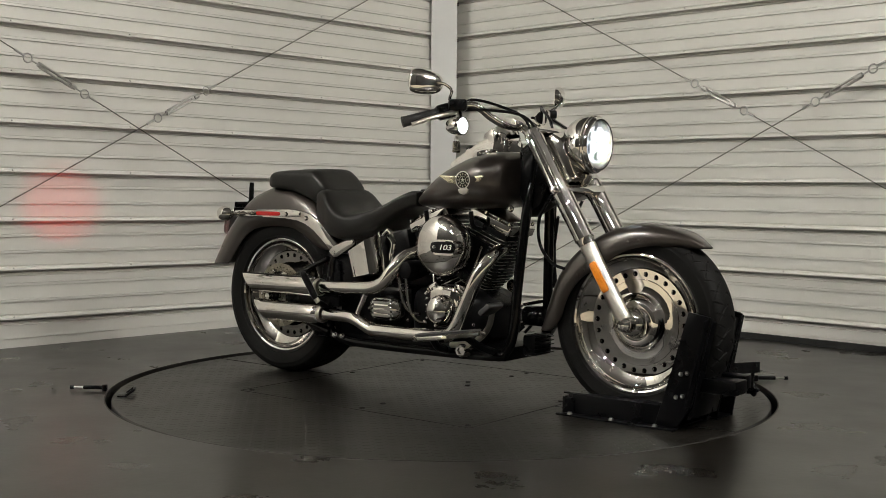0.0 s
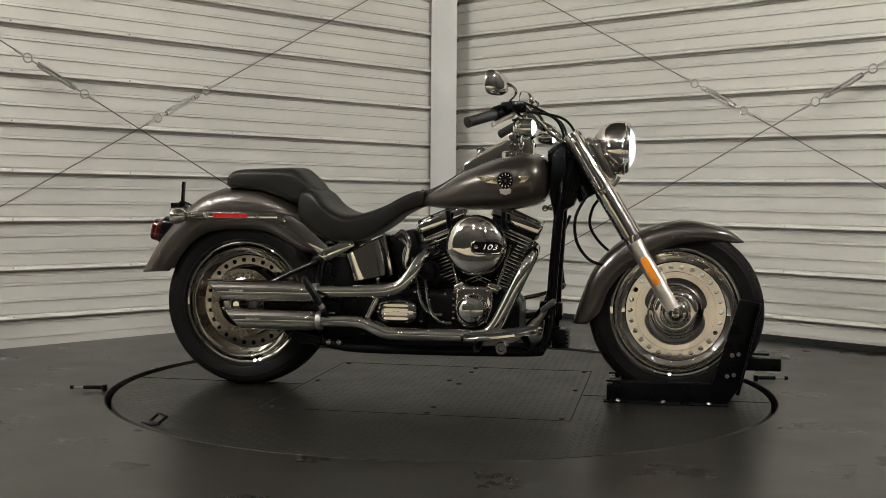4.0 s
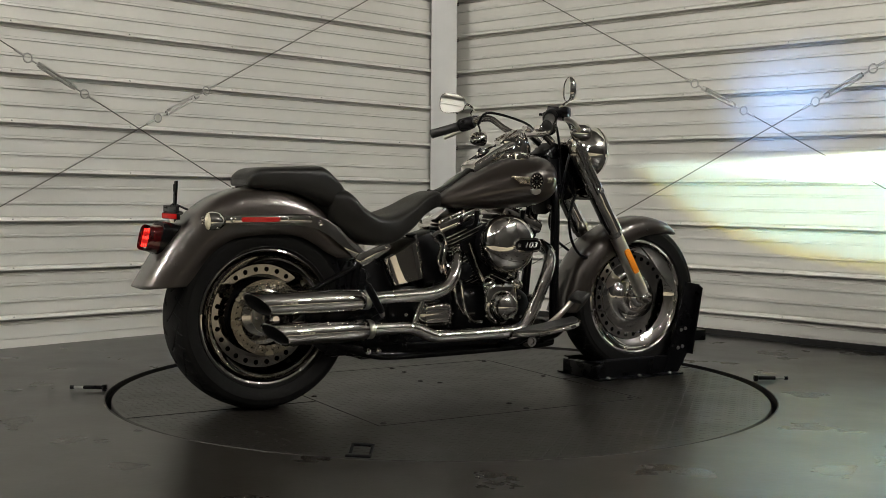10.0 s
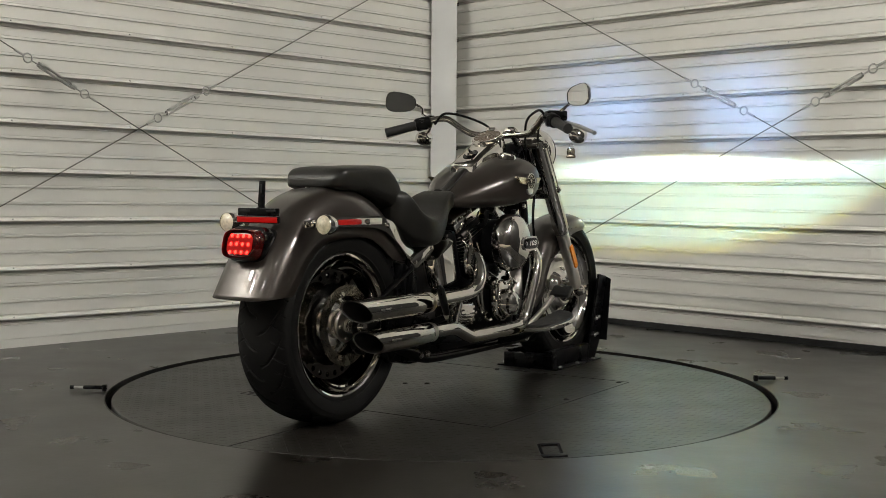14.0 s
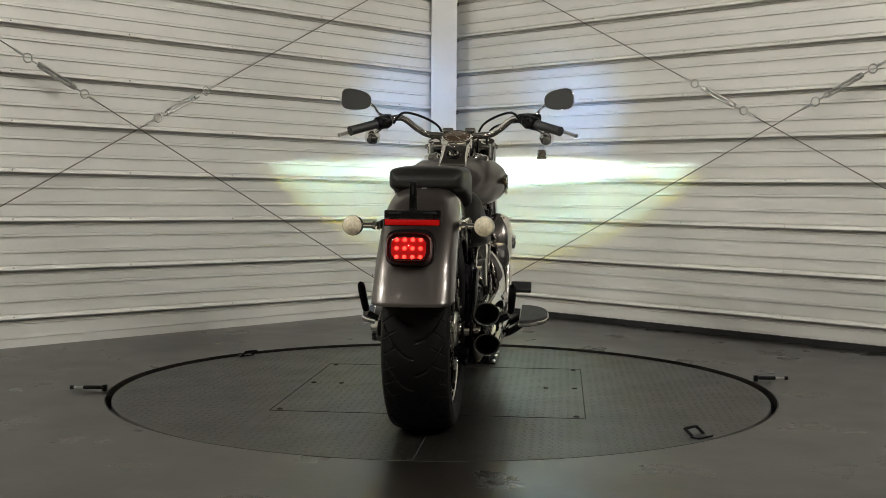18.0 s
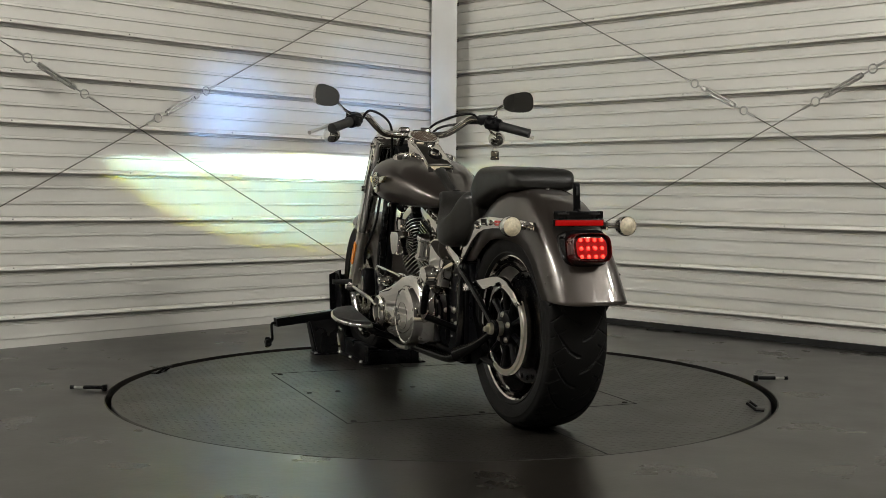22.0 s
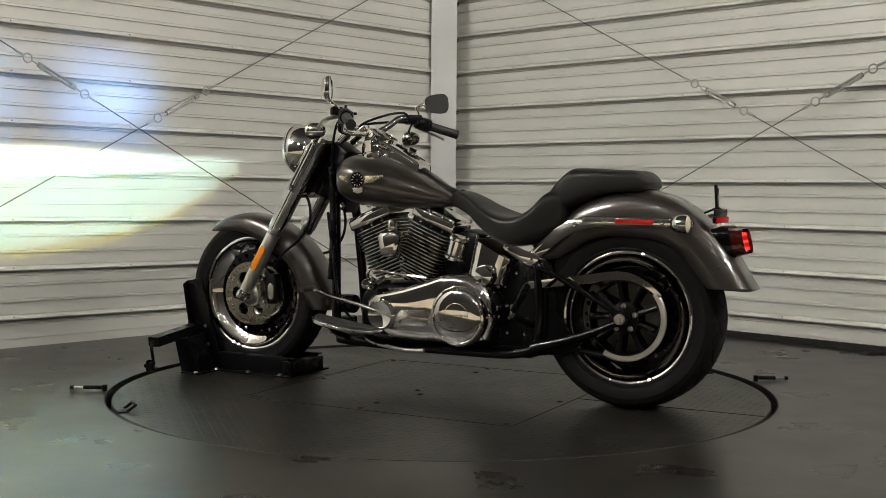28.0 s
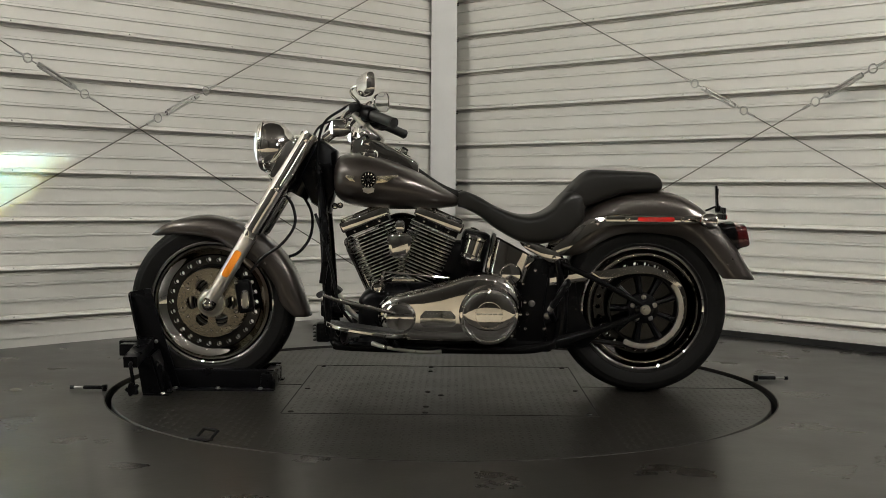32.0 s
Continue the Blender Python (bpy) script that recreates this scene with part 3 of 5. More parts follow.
# dark and black webs: chrome whose dark reflections are painted in
fw = wheel("front_wheel", FA, 0.226, 0.316, 0.070, 0.016, 26, 0.9, (CHROME, GLOSSBLACK))
rw = wheel("rear_wheel", RA, 0.226, 0.3235, 0.103, 0.030, 20, 1.3, (DARKREFLECT, GLOSSBLACK))
part("barrel", lathe([(0.142, -0.02), (0.135, -0.018), (0.135, 0.018), (0.142, 0.02)], at(*FA, LEFT), 48), BLACK, fw)
part("barrel", lathe([(0.142, -0.034), (0.135, -0.03), (0.06, -0.028), (0.06, 0.028), (0.135, 0.03), (0.142, 0.034)], at(*RA, LEFT), 48), GLOSSBLACK, rw)
# front, right: a bright dished cover with a domed hub
part("wheel_cover", lathe([(0.145, 0.018), (0.144, 0.0235), (0.125, 0.0230), (0.104, 0.0230), (0.097, 0.0255), (0.088, 0.038), (0.078, 0.050), (0.070, 0.055), (0.060, 0.0565), (0.054, 0.055), (0.050, 0.060), (0.046, 0.068), (0.0001, 0.070)],
                          at(*FA, AX_Y), 64), CHROME, fw, "bright dished wheel cover with a domed hub")
part("hub_cap", lathe([(0.046, 0.060), (0.047, 0.074), (0.044, 0.082), (0.034, 0.090), (0.020, 0.095), (0.0001, 0.097)], at(*FA, AX_Y), 48), CHROME, fw, "chrome domed hub cap")


def brake_disc(centre, y, parent, s, spokes):
    k = 0.90
    d = part("brake_disc", holed_ring(0.108 * k, 0.146 * k, 36, 0.0030, y, 0.005, centre), STEEL, parent, "drilled steel brake disc")
    if spokes == 6:
        part("carrier_plate", holed_ring(0.046, 0.100, 6, 0.0245, y - 0.001, 0.007, centre), STEEL, d, "cast alloy carrier with six round openings")
    bm = lathe([(0.024, -0.007), (0.052, -0.006), (0.056, 0.0), (0.052, 0.006), (0.024, 0.007)], at(centre[0], y + 0.0025, centre[2], AX_Y), 36)
    part("disc_carrier", bm, SATIN, d, "cast alloy disc carrier")
    for i in range(spokes):
        a = 2 * math.pi * (i + 0.5) / spokes
        bolt(centre[0] + 0.042 * math.cos(a), y + s * 0.008, centre[2] + 0.042 * math.sin(a), s, d, 0.006)
        bolt(centre[0] + 0.115 * k * math.cos(a), y + s * 0.005, centre[2] + 0.115 * k * math.sin(a), s, d, 0.006)
    return d


brake_disc(FA, 0.060, fw, 1, 6)
brake_disc(RA, -0.096, rw, -1, 5)
part("hub", lathe([(0.0001, 0.112), (0.020, 0.112), (0.022, 0.10), (0.036, 0.098), (0.044, 0.09), (0.05, 0.02)], at(*RA, AX_Y), 32), ALLOY, rw, "polished hub")
part("inner_cover", lathe([(0.100, 0.034), (0.098, 0.050), (0.07, 0.064), (0.045, 0.07)], at(*RA, AX_Y), 40), ALLOY, rw, "polished inner cover")
part("hub", lathe([(0.0001, 0.10), (0.030, 0.10), (0.036, 0.085), (0.046, 0.078), (0.05, 0.0)], at(*FA, LEFT), 32), SATIN, fw, "cast alloy hub")
# rear pulley on the left
pl = part("pulley", lathe([(0.124, 0.078), (0.133, 0.078), (0.134, 0.108), (0.131, 0.112), (0.127, 0.112), (0.124, 0.106), (0.124, 0.078)], at(*RA, LEFT), 72), GLOSSBLACK, rw, "black belt pulley")
part("pulley_ring", lathe([(0.131, 0.100), (0.151, 0.100), (0.152, 0.110), (0.149, 0.114), (0.134, 0.114), (0.131, 0.110), (0.131, 0.100)], at(*RA, LEFT), 60, None, -300, -140), CASTALLOY, pl, "bright ring beside the drive belt")
bm = bmesh.new()
o = Vector((RA[0], 0.098, RA[2]))
for k in range(9):
    a = 2 * math.pi * k / 9
    d = Vector((math.cos(a), 0, math.sin(a)))
    tube([tuple(o + 0.03 * d), tuple(o + 0.07 * d), tuple(o + 0.125 * d)], [0.013, 0.009, 0.013], 8, 3, bm=bm)
lathe([(0.0001, 0.120), (0.03, 0.120), (0.055, 0.112), (0.058, 0.085)], at(*RA, LEFT), 32, bm)
part("pulley_spokes", bm, BLACK, pl, "black cast pulley spokes")
part("back_plate", lathe([(0.0001, 0.072), (0.126, 0.074)], at(*RA, LEFT), 48), GLOSSBLACK, pl)
for k in range(5):
    a = 2 * math.pi * k / 5 + 0.3
    bolt(RA[0] + 0.043 * math.cos(a), 0.113, RA[2] + 0.043 * math.sin(a), 1, pl, 0.0105, SATIN)
bp("axle_nut", lathe([(0.0001, 0.178), (0.009, 0.178), (0.010, 0.166), (0.018, 0.165), (0.020, 0.150), (0.024, 0.148), (0.024, 0.12)], at(*RA, LEFT), 16), SATIN, "axle nut")
bp("axle_nut", lathe([(0.0001, 0.172), (0.012, 0.172), (0.018, 0.165), (0.020, 0.150), (0.024, 0.148), (0.024, 0.12)], at(*RA, AX_Y), 16), CHROME, "axle nut")

# fenders
rear_fender = bp("rear_fender", shell(
    [(-1.188, 0.425), (-1.149, 0.490), (-1.103, 0.564), (-1.053, 0.622), (-0.996, 0.679), (-0.934, 0.724), (-0.867, 0.751), (-0.811, 0.763), (-0.740, 0.765), (-0.660, 0.748), (-0.580, 0.712), (-0.520, 0.660), (-0.470, 0.590), (-0.445, 0.540)],
    [(-1.052, 0.431), (-1.042, 0.442), (-1.020, 0.468), (-0.990, 0.508), (-0.953, 0.547), (-0.898, 0.581), (-0.850, 0.592), (-0.800, 0.597), (-0.730, 0.599), (-0.660, 0.592), (-0.600, 0.567), (-0.550, 0.535), (-0.500, 0.513), (-0.440, 0.512)],
    [0.122, 0.122, 0.121, 0.120, 0.119, 0.118, 0.118, 0.118, 0.118, 0.118, 0.117, 0.115, 0.112, 0.110], 0.52), PAINT, "charcoal painted rear fender", solid=0.004)
for s in (-1, 1):
    for dx, dz in ((0, 0), (0.018, -0.022)):
        bp("rivet", lathe([(0.0001, 0.002), (0.003, 0.0012), (0.004, 0.0)], at(-1.088 + dx, s * 0.1205, 0.505 + dz, facing(s)), 8), PAINT, parent=rear_fender)
front_fender = bp("front_fender", shell(
    [(1.120, 0.575), (1.050, 0.622), (0.931, 0.652), (0.845, 0.645), (0.747, 0.614), (0.650, 0.553), (0.578, 0.468), (0.537, 0.370), (0.504, 0.267)],
    [(1.096, 0.570), (1.000, 0.577), (0.935, 0.576), (0.850, 0.556), (0.770, 0.505), (0.690, 0.461), (0.635, 0.389), (0.607, 0.315), (0.560, 0.268)],
    [0.030, 0.074, 0.088, 0.090, 0.090, 0.090, 0.090, 0.088, 0.082], 0.60), PAINT, "charcoal painted front fender", solid=0.004)
for s in (-1, 1):
    for x, z in ((0.905, 0.594), (0.865, 0.588), (0.70, 0.488), (0.672, 0.470)):
        bp("rivet", lathe([(0.0001, 0.003), (0.004, 0.0018), (0.005, 0.0)], at(x, s * 0.0895, z, facing(s)), 8), PAINT, parent=front_fender)
    bp("fender_bracket", rod((0.762, s * 0.09, 0.522), (0.775, s * 0.108, 0.520), 0.008, 8), CHROME)
    bolt(0.755, s * 0.118, 0.527, s, None, 0.010)

# tank
tank = bp("fuel_tank", hull([(-0.062, 0.700, 0.722, 0.040), (-0.045, 0.690, 0.738, 0.066), (0.02, 0.682, 0.778, 0.112), (0.09, 0.679, 0.822, 0.150), (0.16, 0.679, 0.854, 0.178), (0.23, 0.681, 0.879, 0.198),
                             (0.30, 0.685, 0.894, 0.206), (0.35, 0.693, 0.894, 0.200), (0.385, 0.708, 0.884, 0.180), (0.405, 0.730, 0.862, 0.140), (0.413, 0.765, 0.830, 0.070)], 44, 2.5), PAINT, "charcoal painted teardrop fuel tank")
for s in (-1, 1):
    y0 = s * 0.2035
    bd = bp("tank_emblem", lathe([(0.0001, 0.004), (0.027, 0.004), (0.0275, 0.0)], at(0.272, y0, 0.790, facing(s)), 32), GLOSSBLACK, "round black emblem with a chrome ring and wings", parent=tank)
    part("emblem_ring", lathe([(0.0275, 0.0), (0.0280, 0.0055), (0.0315, 0.0055), (0.0320, 0.0)], at(0.272, y0, 0.790, facing(s)), 32), CHROME, bd)
    part("emblem_ring", lathe([(0.0125, 0.003), (0.0128, 0.0055), (0.0142, 0.0055), (0.0145, 0.003)], at(0.272, y0, 0.790, facing(s)), 24), CHROME, bd)
    for k in range(12):
        a = 2 * math.pi * k / 12
        part("emblem_bar", box((0.0060, 0.002, 0.0030), at(0.272, y0 + s * 0.0045, 0.790) @ Matrix.Rotation(-a, 4, "Y") @ at(0.0215, 0, 0)), PALEINK, bd)
    star = []
    for k in range(10):
        a = math.pi / 2 + math.pi * k / 5
        q = 0.0105 if k % 2 == 0 else 0.0042
        star.append((0.272 + q * math.cos(a), 0.790 + q * math.sin(a)))
    part("emblem_star", slab(star, y0 + s * 0.003, y0 + s * 0.0058), CHROME, bd)
    part("wing", slab([(0.243, 0.803), (0.166, 0.807), (0.164, 0.803), (0.186, 0.796), (0.180, 0.793), (0.204, 0.785), (0.200, 0.781), (0.244, 0.776)], y0 - s * 0.009, y0 + s * 0.003, 0.001), GILT, bd, "chrome wing")
    part("wing", slab([(0.301, 0.802), (0.354, 0.806), (0.357, 0.800), (0.342, 0.785), (0.300, 0.778)], y0 - s * 0.012, y0 + s * 0.001, 0.001), GILT, bd, "chrome wing")
    part("scroll", slab([(0.250, 0.757), (0.262, 0.763), (0.282, 0.763), (0.294, 0.757), (0.290, 0.744), (0.272, 0.738), (0.254, 0.744)], y0 - s * 0.006, y0 + s * 0.003, 0.001), SATIN, bd)
    cap = bp("fuel_cap", lathe([(0.0001, 0.017), (0.022, 0.016), (0.031, 0.012), (0.034, 0.005), (0.034, -0.012)], at(0.275, s * 0.098, 0.884) @ Matrix.Rotation(radians(-s * 14), 4, "X"), 32), CHROME, "chrome fuel cap", parent=tank)
    bolt(0.405, s * 0.10, 0.690, s, None, 0.012)
# console
con = bp("console", hull([(0.095, 0.80, 0.846, 0.046), (0.102, 0.80, 0.862, 0.054), (0.19, 0.83, 0.912, 0.055), (0.25, 0.85, 0.943, 0.058), (0.30, 0.86, 0.962, 0.060), (0.335, 0.86, 0.955, 0.054), (0.352, 0.86, 0.930, 0.046)], 28, 7), CHROME, "chrome tank console")
G = at(0.288, 0, 0.956) @ Matrix.Rotation(radians(-26), 4, "Y")
sp = part("speedometer", lathe([(0.062, -0.03), (0.064, 0.012), (0.061, 0.017), (0.055, 0.016), (0.053, 0.008), (0.0001, 0.008)], G, 48), CHROME, con, "round speedometer with a chrome rim")
part("dial", lathe([(0.0001, 0.0105), (0.0535, 0.0105)], G, 40), DIALMAT, sp, "bronze-coloured dial")
for k in range(13):
    a = radians(-140 + 280 * k / 12 + 180)
    part("dial_mark", box((0.008, 0.0015, 0.0006), G @ Matrix.Rotation(a, 4, "Z") @ at(0.045, 0, 0.0115)), WHITEINK, sp)
part("needle", box((0.036, 0.002, 0.0008), G @ Matrix.Rotation(radians(215), 4, "Z") @ at(0.016, 0, 0.0125)), WHITEINK, sp)
part("dial_glass", lathe([(0.0001, 0.0165), (0.056, 0.0155)], G, 40), GLASS, sp).visible_shadow = False
K = at(0.155, 0, 0.8935) @ Matrix.Rotation(radians(-29), 4, "Y")
part("inset", lathe([(0.0001, 0.003), (0.026, 0.003), (0.029, 0.0)], K @ Matrix.Diagonal((1.25, 1, 1, 1)), 28), GLOSSBLACK, con)
part("ignition_switch", lathe([(0.0001, 0.016), (0.016, 0.015), (0.019, 0.010), (0.020, 0.0)], K, 24), CHROME, con, "chrome ignition switch")
part("switch_knob", box((0.030, 0.008, 0.010), K @ Matrix.Rotation(radians(40), 4, "Z") @ at(0, 0, 0.018), 0.003), BLACK, con)
bp("tank_strap", hull([(-0.075, 0.715, 0.756, 0.018), (-0.05, 0.71, 0.754, 0.020), (0.02, 0.74, 0.787, 0.021), (0.10, 0.79, 0.842, 0.022), (0.11, 0.80, 0.846, 0.020)], 20, 5), VINYL, "black leather strap along the tank")

# seats
bp("rider_seat", hull([(-0.535, 0.650, 0.730, 0.105), (-0.520, 0.625, 0.750, 0.128), (-0.48, 0.592, 0.756, 0.146), (-0.45, 0.574, 0.738, 0.156), (-0.414, 0.561, 0.697, 0.166), (-0.357, 0.553, 0.666, 0.172), (-0.288, 0.562, 0.664, 0.160), (-0.20, 0.610, 0.694, 0.122),
                       (-0.14, 0.655, 0.728, 0.092), (-0.085, 0.683, 0.750, 0.075), (-0.058, 0.690, 0.746, 0.062)], 48, 5.5), VINYL, "black vinyl rider seat")
bp("pillion_seat", hull([(-0.826, 0.766, 0.788, 0.085), (-0.815, 0.757, 0.806, 0.104), (-0.790, 0.752, 0.824, 0.116), (-0.75, 0.748, 0.829, 0.120), (-0.68, 0.742, 0.832, 0.123), (-0.575, 0.706, 0.836, 0.126), (-0.545, 0.692, 0.830, 0.126), (-0.515, 0.688, 0.806, 0.124), (-0.485, 0.690, 0.775, 0.117), (-0.464, 0.70, 0.752, 0.098)], 48, 5), VINYL, "black vinyl pillion pad")
bp("seat_screw", lathe([(0.0001, 0.005), (0.007, 0.004), (0.009, 0.0)], at(-0.838, 0, 0.758), 12), CHROME)

# fork
FT, FB = Vector((0.503, 0, 0.948)), Vector((0.872, 0, 0.330))
fdir = (FB - FT).normalized()
FTURN = Matrix.Rotation(math.atan2(fdir.x, fdir.z), 4, "Y")
for s in (-1, 1):
    y = s * 0.112

    def T(d, y=y):
        return tuple(FT + fdir * d + Vector((0, y, 0)))

    fc = bp("fork_cover", tube([T(-0.012), T(-0.008), T(0.01), T(0.255), T(0.262)], [0.018, 0.026, 0.031, 0.035, 0.034], 24, 2), CHROME, "chrome fork cover")
    for k in (-0.011, 0.011):
        part("rib", tube([tuple(Vector(T(0.005)) + Vector((0.82 * k, s * 0.026, 0.5 * k))), tuple(Vector(T(0.235)) + Vector((0.82 * k, s * 0.029, 0.5 * k)))], 0.0075, 10, 2), CHROME, fc)
    part("cover_bolt", lathe([(0.0001, 0.014), (0.008, 0.012), (0.011, 0.004), (0.011, -0.01)], at(*T(0.012, y + s * 0.03), facing(s)), 14), CHROME, fc)
    part("cover_bolt", lathe([(0.0001, 0.018), (0.010, 0.015), (0.013, 0.006), (0.013, -0.01)], at(*T(0.222, y + s * 0.032), facing(s)), 14), CHROME, fc)
    bp("fork_tube", tube([T(0.255), T(0.257), T(0.40), T(0.408), T(0.414), T(0.44)], [0.033, 0.0345, 0.034, 0.0345, 0.031, 0.0275], 24, 2), CHROME, "chrome lower fork cover")
    bp("fork_slider", tube([T(0.43), T(0.46), T(0.66), T(0.715)], [0.0285, 0.0275, 0.0265, 0.024], 20, 2), CASTALLOY, "satin alloy fork slider")
    bp("axle_cap", lathe([(0.0001, 0.030), (0.012, 0.029), (0.022, 0.020), (0.027, 0.006), (0.028, -0.02), (0.0001, -0.02)], at(FA[0], s * 0.118, FA[2], facing(s)), 24), CHROME, "chrome axle cap")
    ob = FT + fdir * 0.555 + Vector((0, y + s * 0.0262, 0))
    bp("amber_reflector", slab(oval(0, 0, 0.0135, 0.056, 20, 6), -0.004, 0.004, 0.0015, None, Matrix.Translation(ob) @ FTURN), ORANGE, "amber plastic reflector")
bp("lower_clamp", box((0.075, 0.25, 0.032), Matrix.Translation(FT + fdir * 0.235) @ FTURN, 0.012), CHROME, "chrome lower fork clamp")
bp("upper_clamp", box((0.07, 0.25, 0.026), Matrix.Translation(FT + fdir * 0.0) @ FTURN, 0.010), CHROME, "chrome upper fork clamp")
bp("nacelle", slab([(0.50, 0.925), (0.555, 0.955), (0.60, 0.93), (0.66, 0.80), (0.61, 0.76)], -0.083, 0.083, 0.02), CHROME, "chrome panel between the forks")
bp("steering_neck", tube([(0.455, 0, 0.925), (0.50, 0, 0.85), (0.565, 0, 0.735)], [0.045, 0.05, 0.05], 18, 4), GLOSSBLACK, "black steering neck")
bp("neck_cover", slab([(0.405, 0.90), (0.47, 0.945), (0.545, 0.80), (0.50, 0.70), (0.43, 0.66), (0.415, 0.74)], -0.062, 0.062, 0.02), BLACK, "black cover behind the forks")
for s in (-1, 1):
    bp("riser", tube([(0.455, s * 0.045, 0.945), (0.43, s * 0.045, 0.965), (0.402, s * 0.045, 0.985)], 0.016, 14), CHROME, "chrome handlebar riser")
    bp("riser_cap", box((0.05, 0.045, 0.022), at(0.402, s * 0.045, 0.992) @ Matrix.Rotation(radians(25), 4, "Y"), 0.006), CHROME)

# headlamp: shell, rim, reflector with lit modules, and a shuttered projector
HLC = Vector((0.650, 0, 0.915))
HL = Matrix.Translation(HLC) @ Matrix.Rotation(radians(2), 4, "Y") @ AX_X
head = bp("headlamp", lathe([(0.080, 0.045), (0.0825, 0.053), (0.0885, 0.054), (0.0935, 0.049), (0.0950, 0.042), (0.0985, 0.040), (0.1010, 0.034), (0.0990, 0.029), (0.1000, 0.025), (0.0995, 0.010), (0.0965, -0.008), (0.090, -0.026), (0.079, -0.045), (0.062, -0.063), (0.040, -0.077), (0.018, -0.085), (0.0001, -0.087)], HL, 64), CHROME, "chrome headlamp shell")
part("lamp_foot", tube([(0.655, 0, 0.815), (0.64, 0, 0.79), (0.615, 0, 0.775)], 0.022, 14), CHROME, head)
part("bezel", lathe([(0.080, 0.046), (0.074, 0.030), (0.060, 0.022), (0.052, 0.022)], HL, 40), CHROME, head, "bright reflector ring")
part("reflector_plate", lathe([(0.0001, 0.0205), (0.058, 0.0205)], HL, 40), LEDWHITE, head, "lit white reflector plate")
lens = part("lens", lathe([(0.0001, 0.073), (0.03, 0.0715), (0.052, 0.0665), (0.070, 0.058), (0.081, 0.047)], HL, 48), PRISMGLASS, head, "clear headlamp lens")
lens.visible_shadow = False


def shutter(name, m, z, outline, outer, parent):
    """A black disc across the lamp at depth z with one opening, given as a closed outline in the lamp's own (right, up)."""
    bm = bmesh.new()
    mx = (min(u for u, _ in outline) + max(u for u, _ in outline)) / 2
    my = (min(v for _, v in outline) + max(v for _, v in outline)) / 2

    def rim(q):
        # from the middle of the opening out to the barrel
        way = Vector((q[0] - mx, q[1] - my)).normalized()
        dot = mx * way.x + my * way.y
        k = -dot + math.sqrt(max(0.0, dot * dot - mx * mx - my * my + outer * outer))
        return mx + way.x * k, my + way.y * k

    close = []
    for a, b in zip(outline, outline[1:] + outline[:1]):
        wide = abs(math.remainder(math.atan2(b[1] - my, b[0] - mx) - math.atan2(a[1] - my, a[0] - mx), 2 * math.pi))
        k = 1 + int(wide / 0.08)
        close += [(a[0] + (b[0] - a[0]) * i / k, a[1] + (b[1] - a[1]) * i / k) for i in range(k)]
    for a, b in zip(close, close[1:] + close[:1]):
        bm.faces.new([bm.verts.new(m @ Vector((-v, u, z))) for u, v in (a, b, rim(b), rim(a))])
    return part(name, bm, LEDWHITE, parent, "lit white lamp module")


HLB = Matrix.Translation(HLC) @ AX_X


def beam(depth, cx, cy, radius, material, hole, outer, stretch=1.0):
    """A tiny source in a black barrel behind a shaped opening; the opening is given by the slopes (right, up) of its rays to the wall."""
    m = HLB @ at(-cy, cx, 0)
    z0, far_off = 0.041 - depth, 2.2
    part("light_source", lathe([(0.00003, z0), (radius, z0)], m @ Matrix.Diagonal((1, stretch, 1, 1)), 16), material, head)
    part("barrel", lathe([(0.0001, z0 - 0.002), (outer, z0 - 0.002), (outer, 0.041)], m, 48), PITMAT, head)
    shutter("shutter", m, 0.041, [((u - cx / far_off) * depth, (v - cy / far_off) * depth) for u, v in hole], outer * 1.01, head)


def bowed(half, top, low, power, droop=0.0, n=56):
    """Rays of a flat-topped pool of light with a bowed lower rim."""
    over = [(half * k, top - droop * abs(k)) for k in np.linspace(0.99, -0.99, n).tolist()]
    under = [(half * k, (top - droop * abs(k)) - (top + low - droop * abs(k)) * (1 - abs(k) ** 2.1) ** power) for k in np.linspace(-0.985, 0.985, n).tolist()]
    return over + under


beam(0.013, 0.0, 0.0, 0.00027, BEAMWHITE, bowed(0.93, 0.008, 0.290, 0.72, 0.02), 0.0165, 3)
beam(0.013, 0.0, 0.036, 0.00026, BEAMBAND, bowed(1.05, 0.010, 0.062, 0.55, 0.035), 0.0168, 6)
beam(0.016, 0.0, -0.034, 0.00032, BEAMHOT, oval(-0.06, -0.022, 0.24, 0.030, 72, 2.4), 0.0140, 13)
beam(0.013, 0.036, -0.014, 0.00018, BEAMYELLOW, bowed(0.98, 0.020, 0.322, 0.72, 0.03), 0.0160, 4)
beam(0.013, -0.036, -0.014, 0.00012, BEAMYELLOW, oval(-0.06, 0.000, 0.28, 0.024, 72, 2.4), 0.0160, 12)
for s in (-1, 1):
    beam(0.016, s * 0.033, 0.024, 0.0021, BEAMBLUE, oval(s * 0.27, 0.19, 0.19, 0.125, 72, 3.2), 0.0150)


# engine: two finned cylinders in a V
VC = Vector((0.155, 0, 0.300))


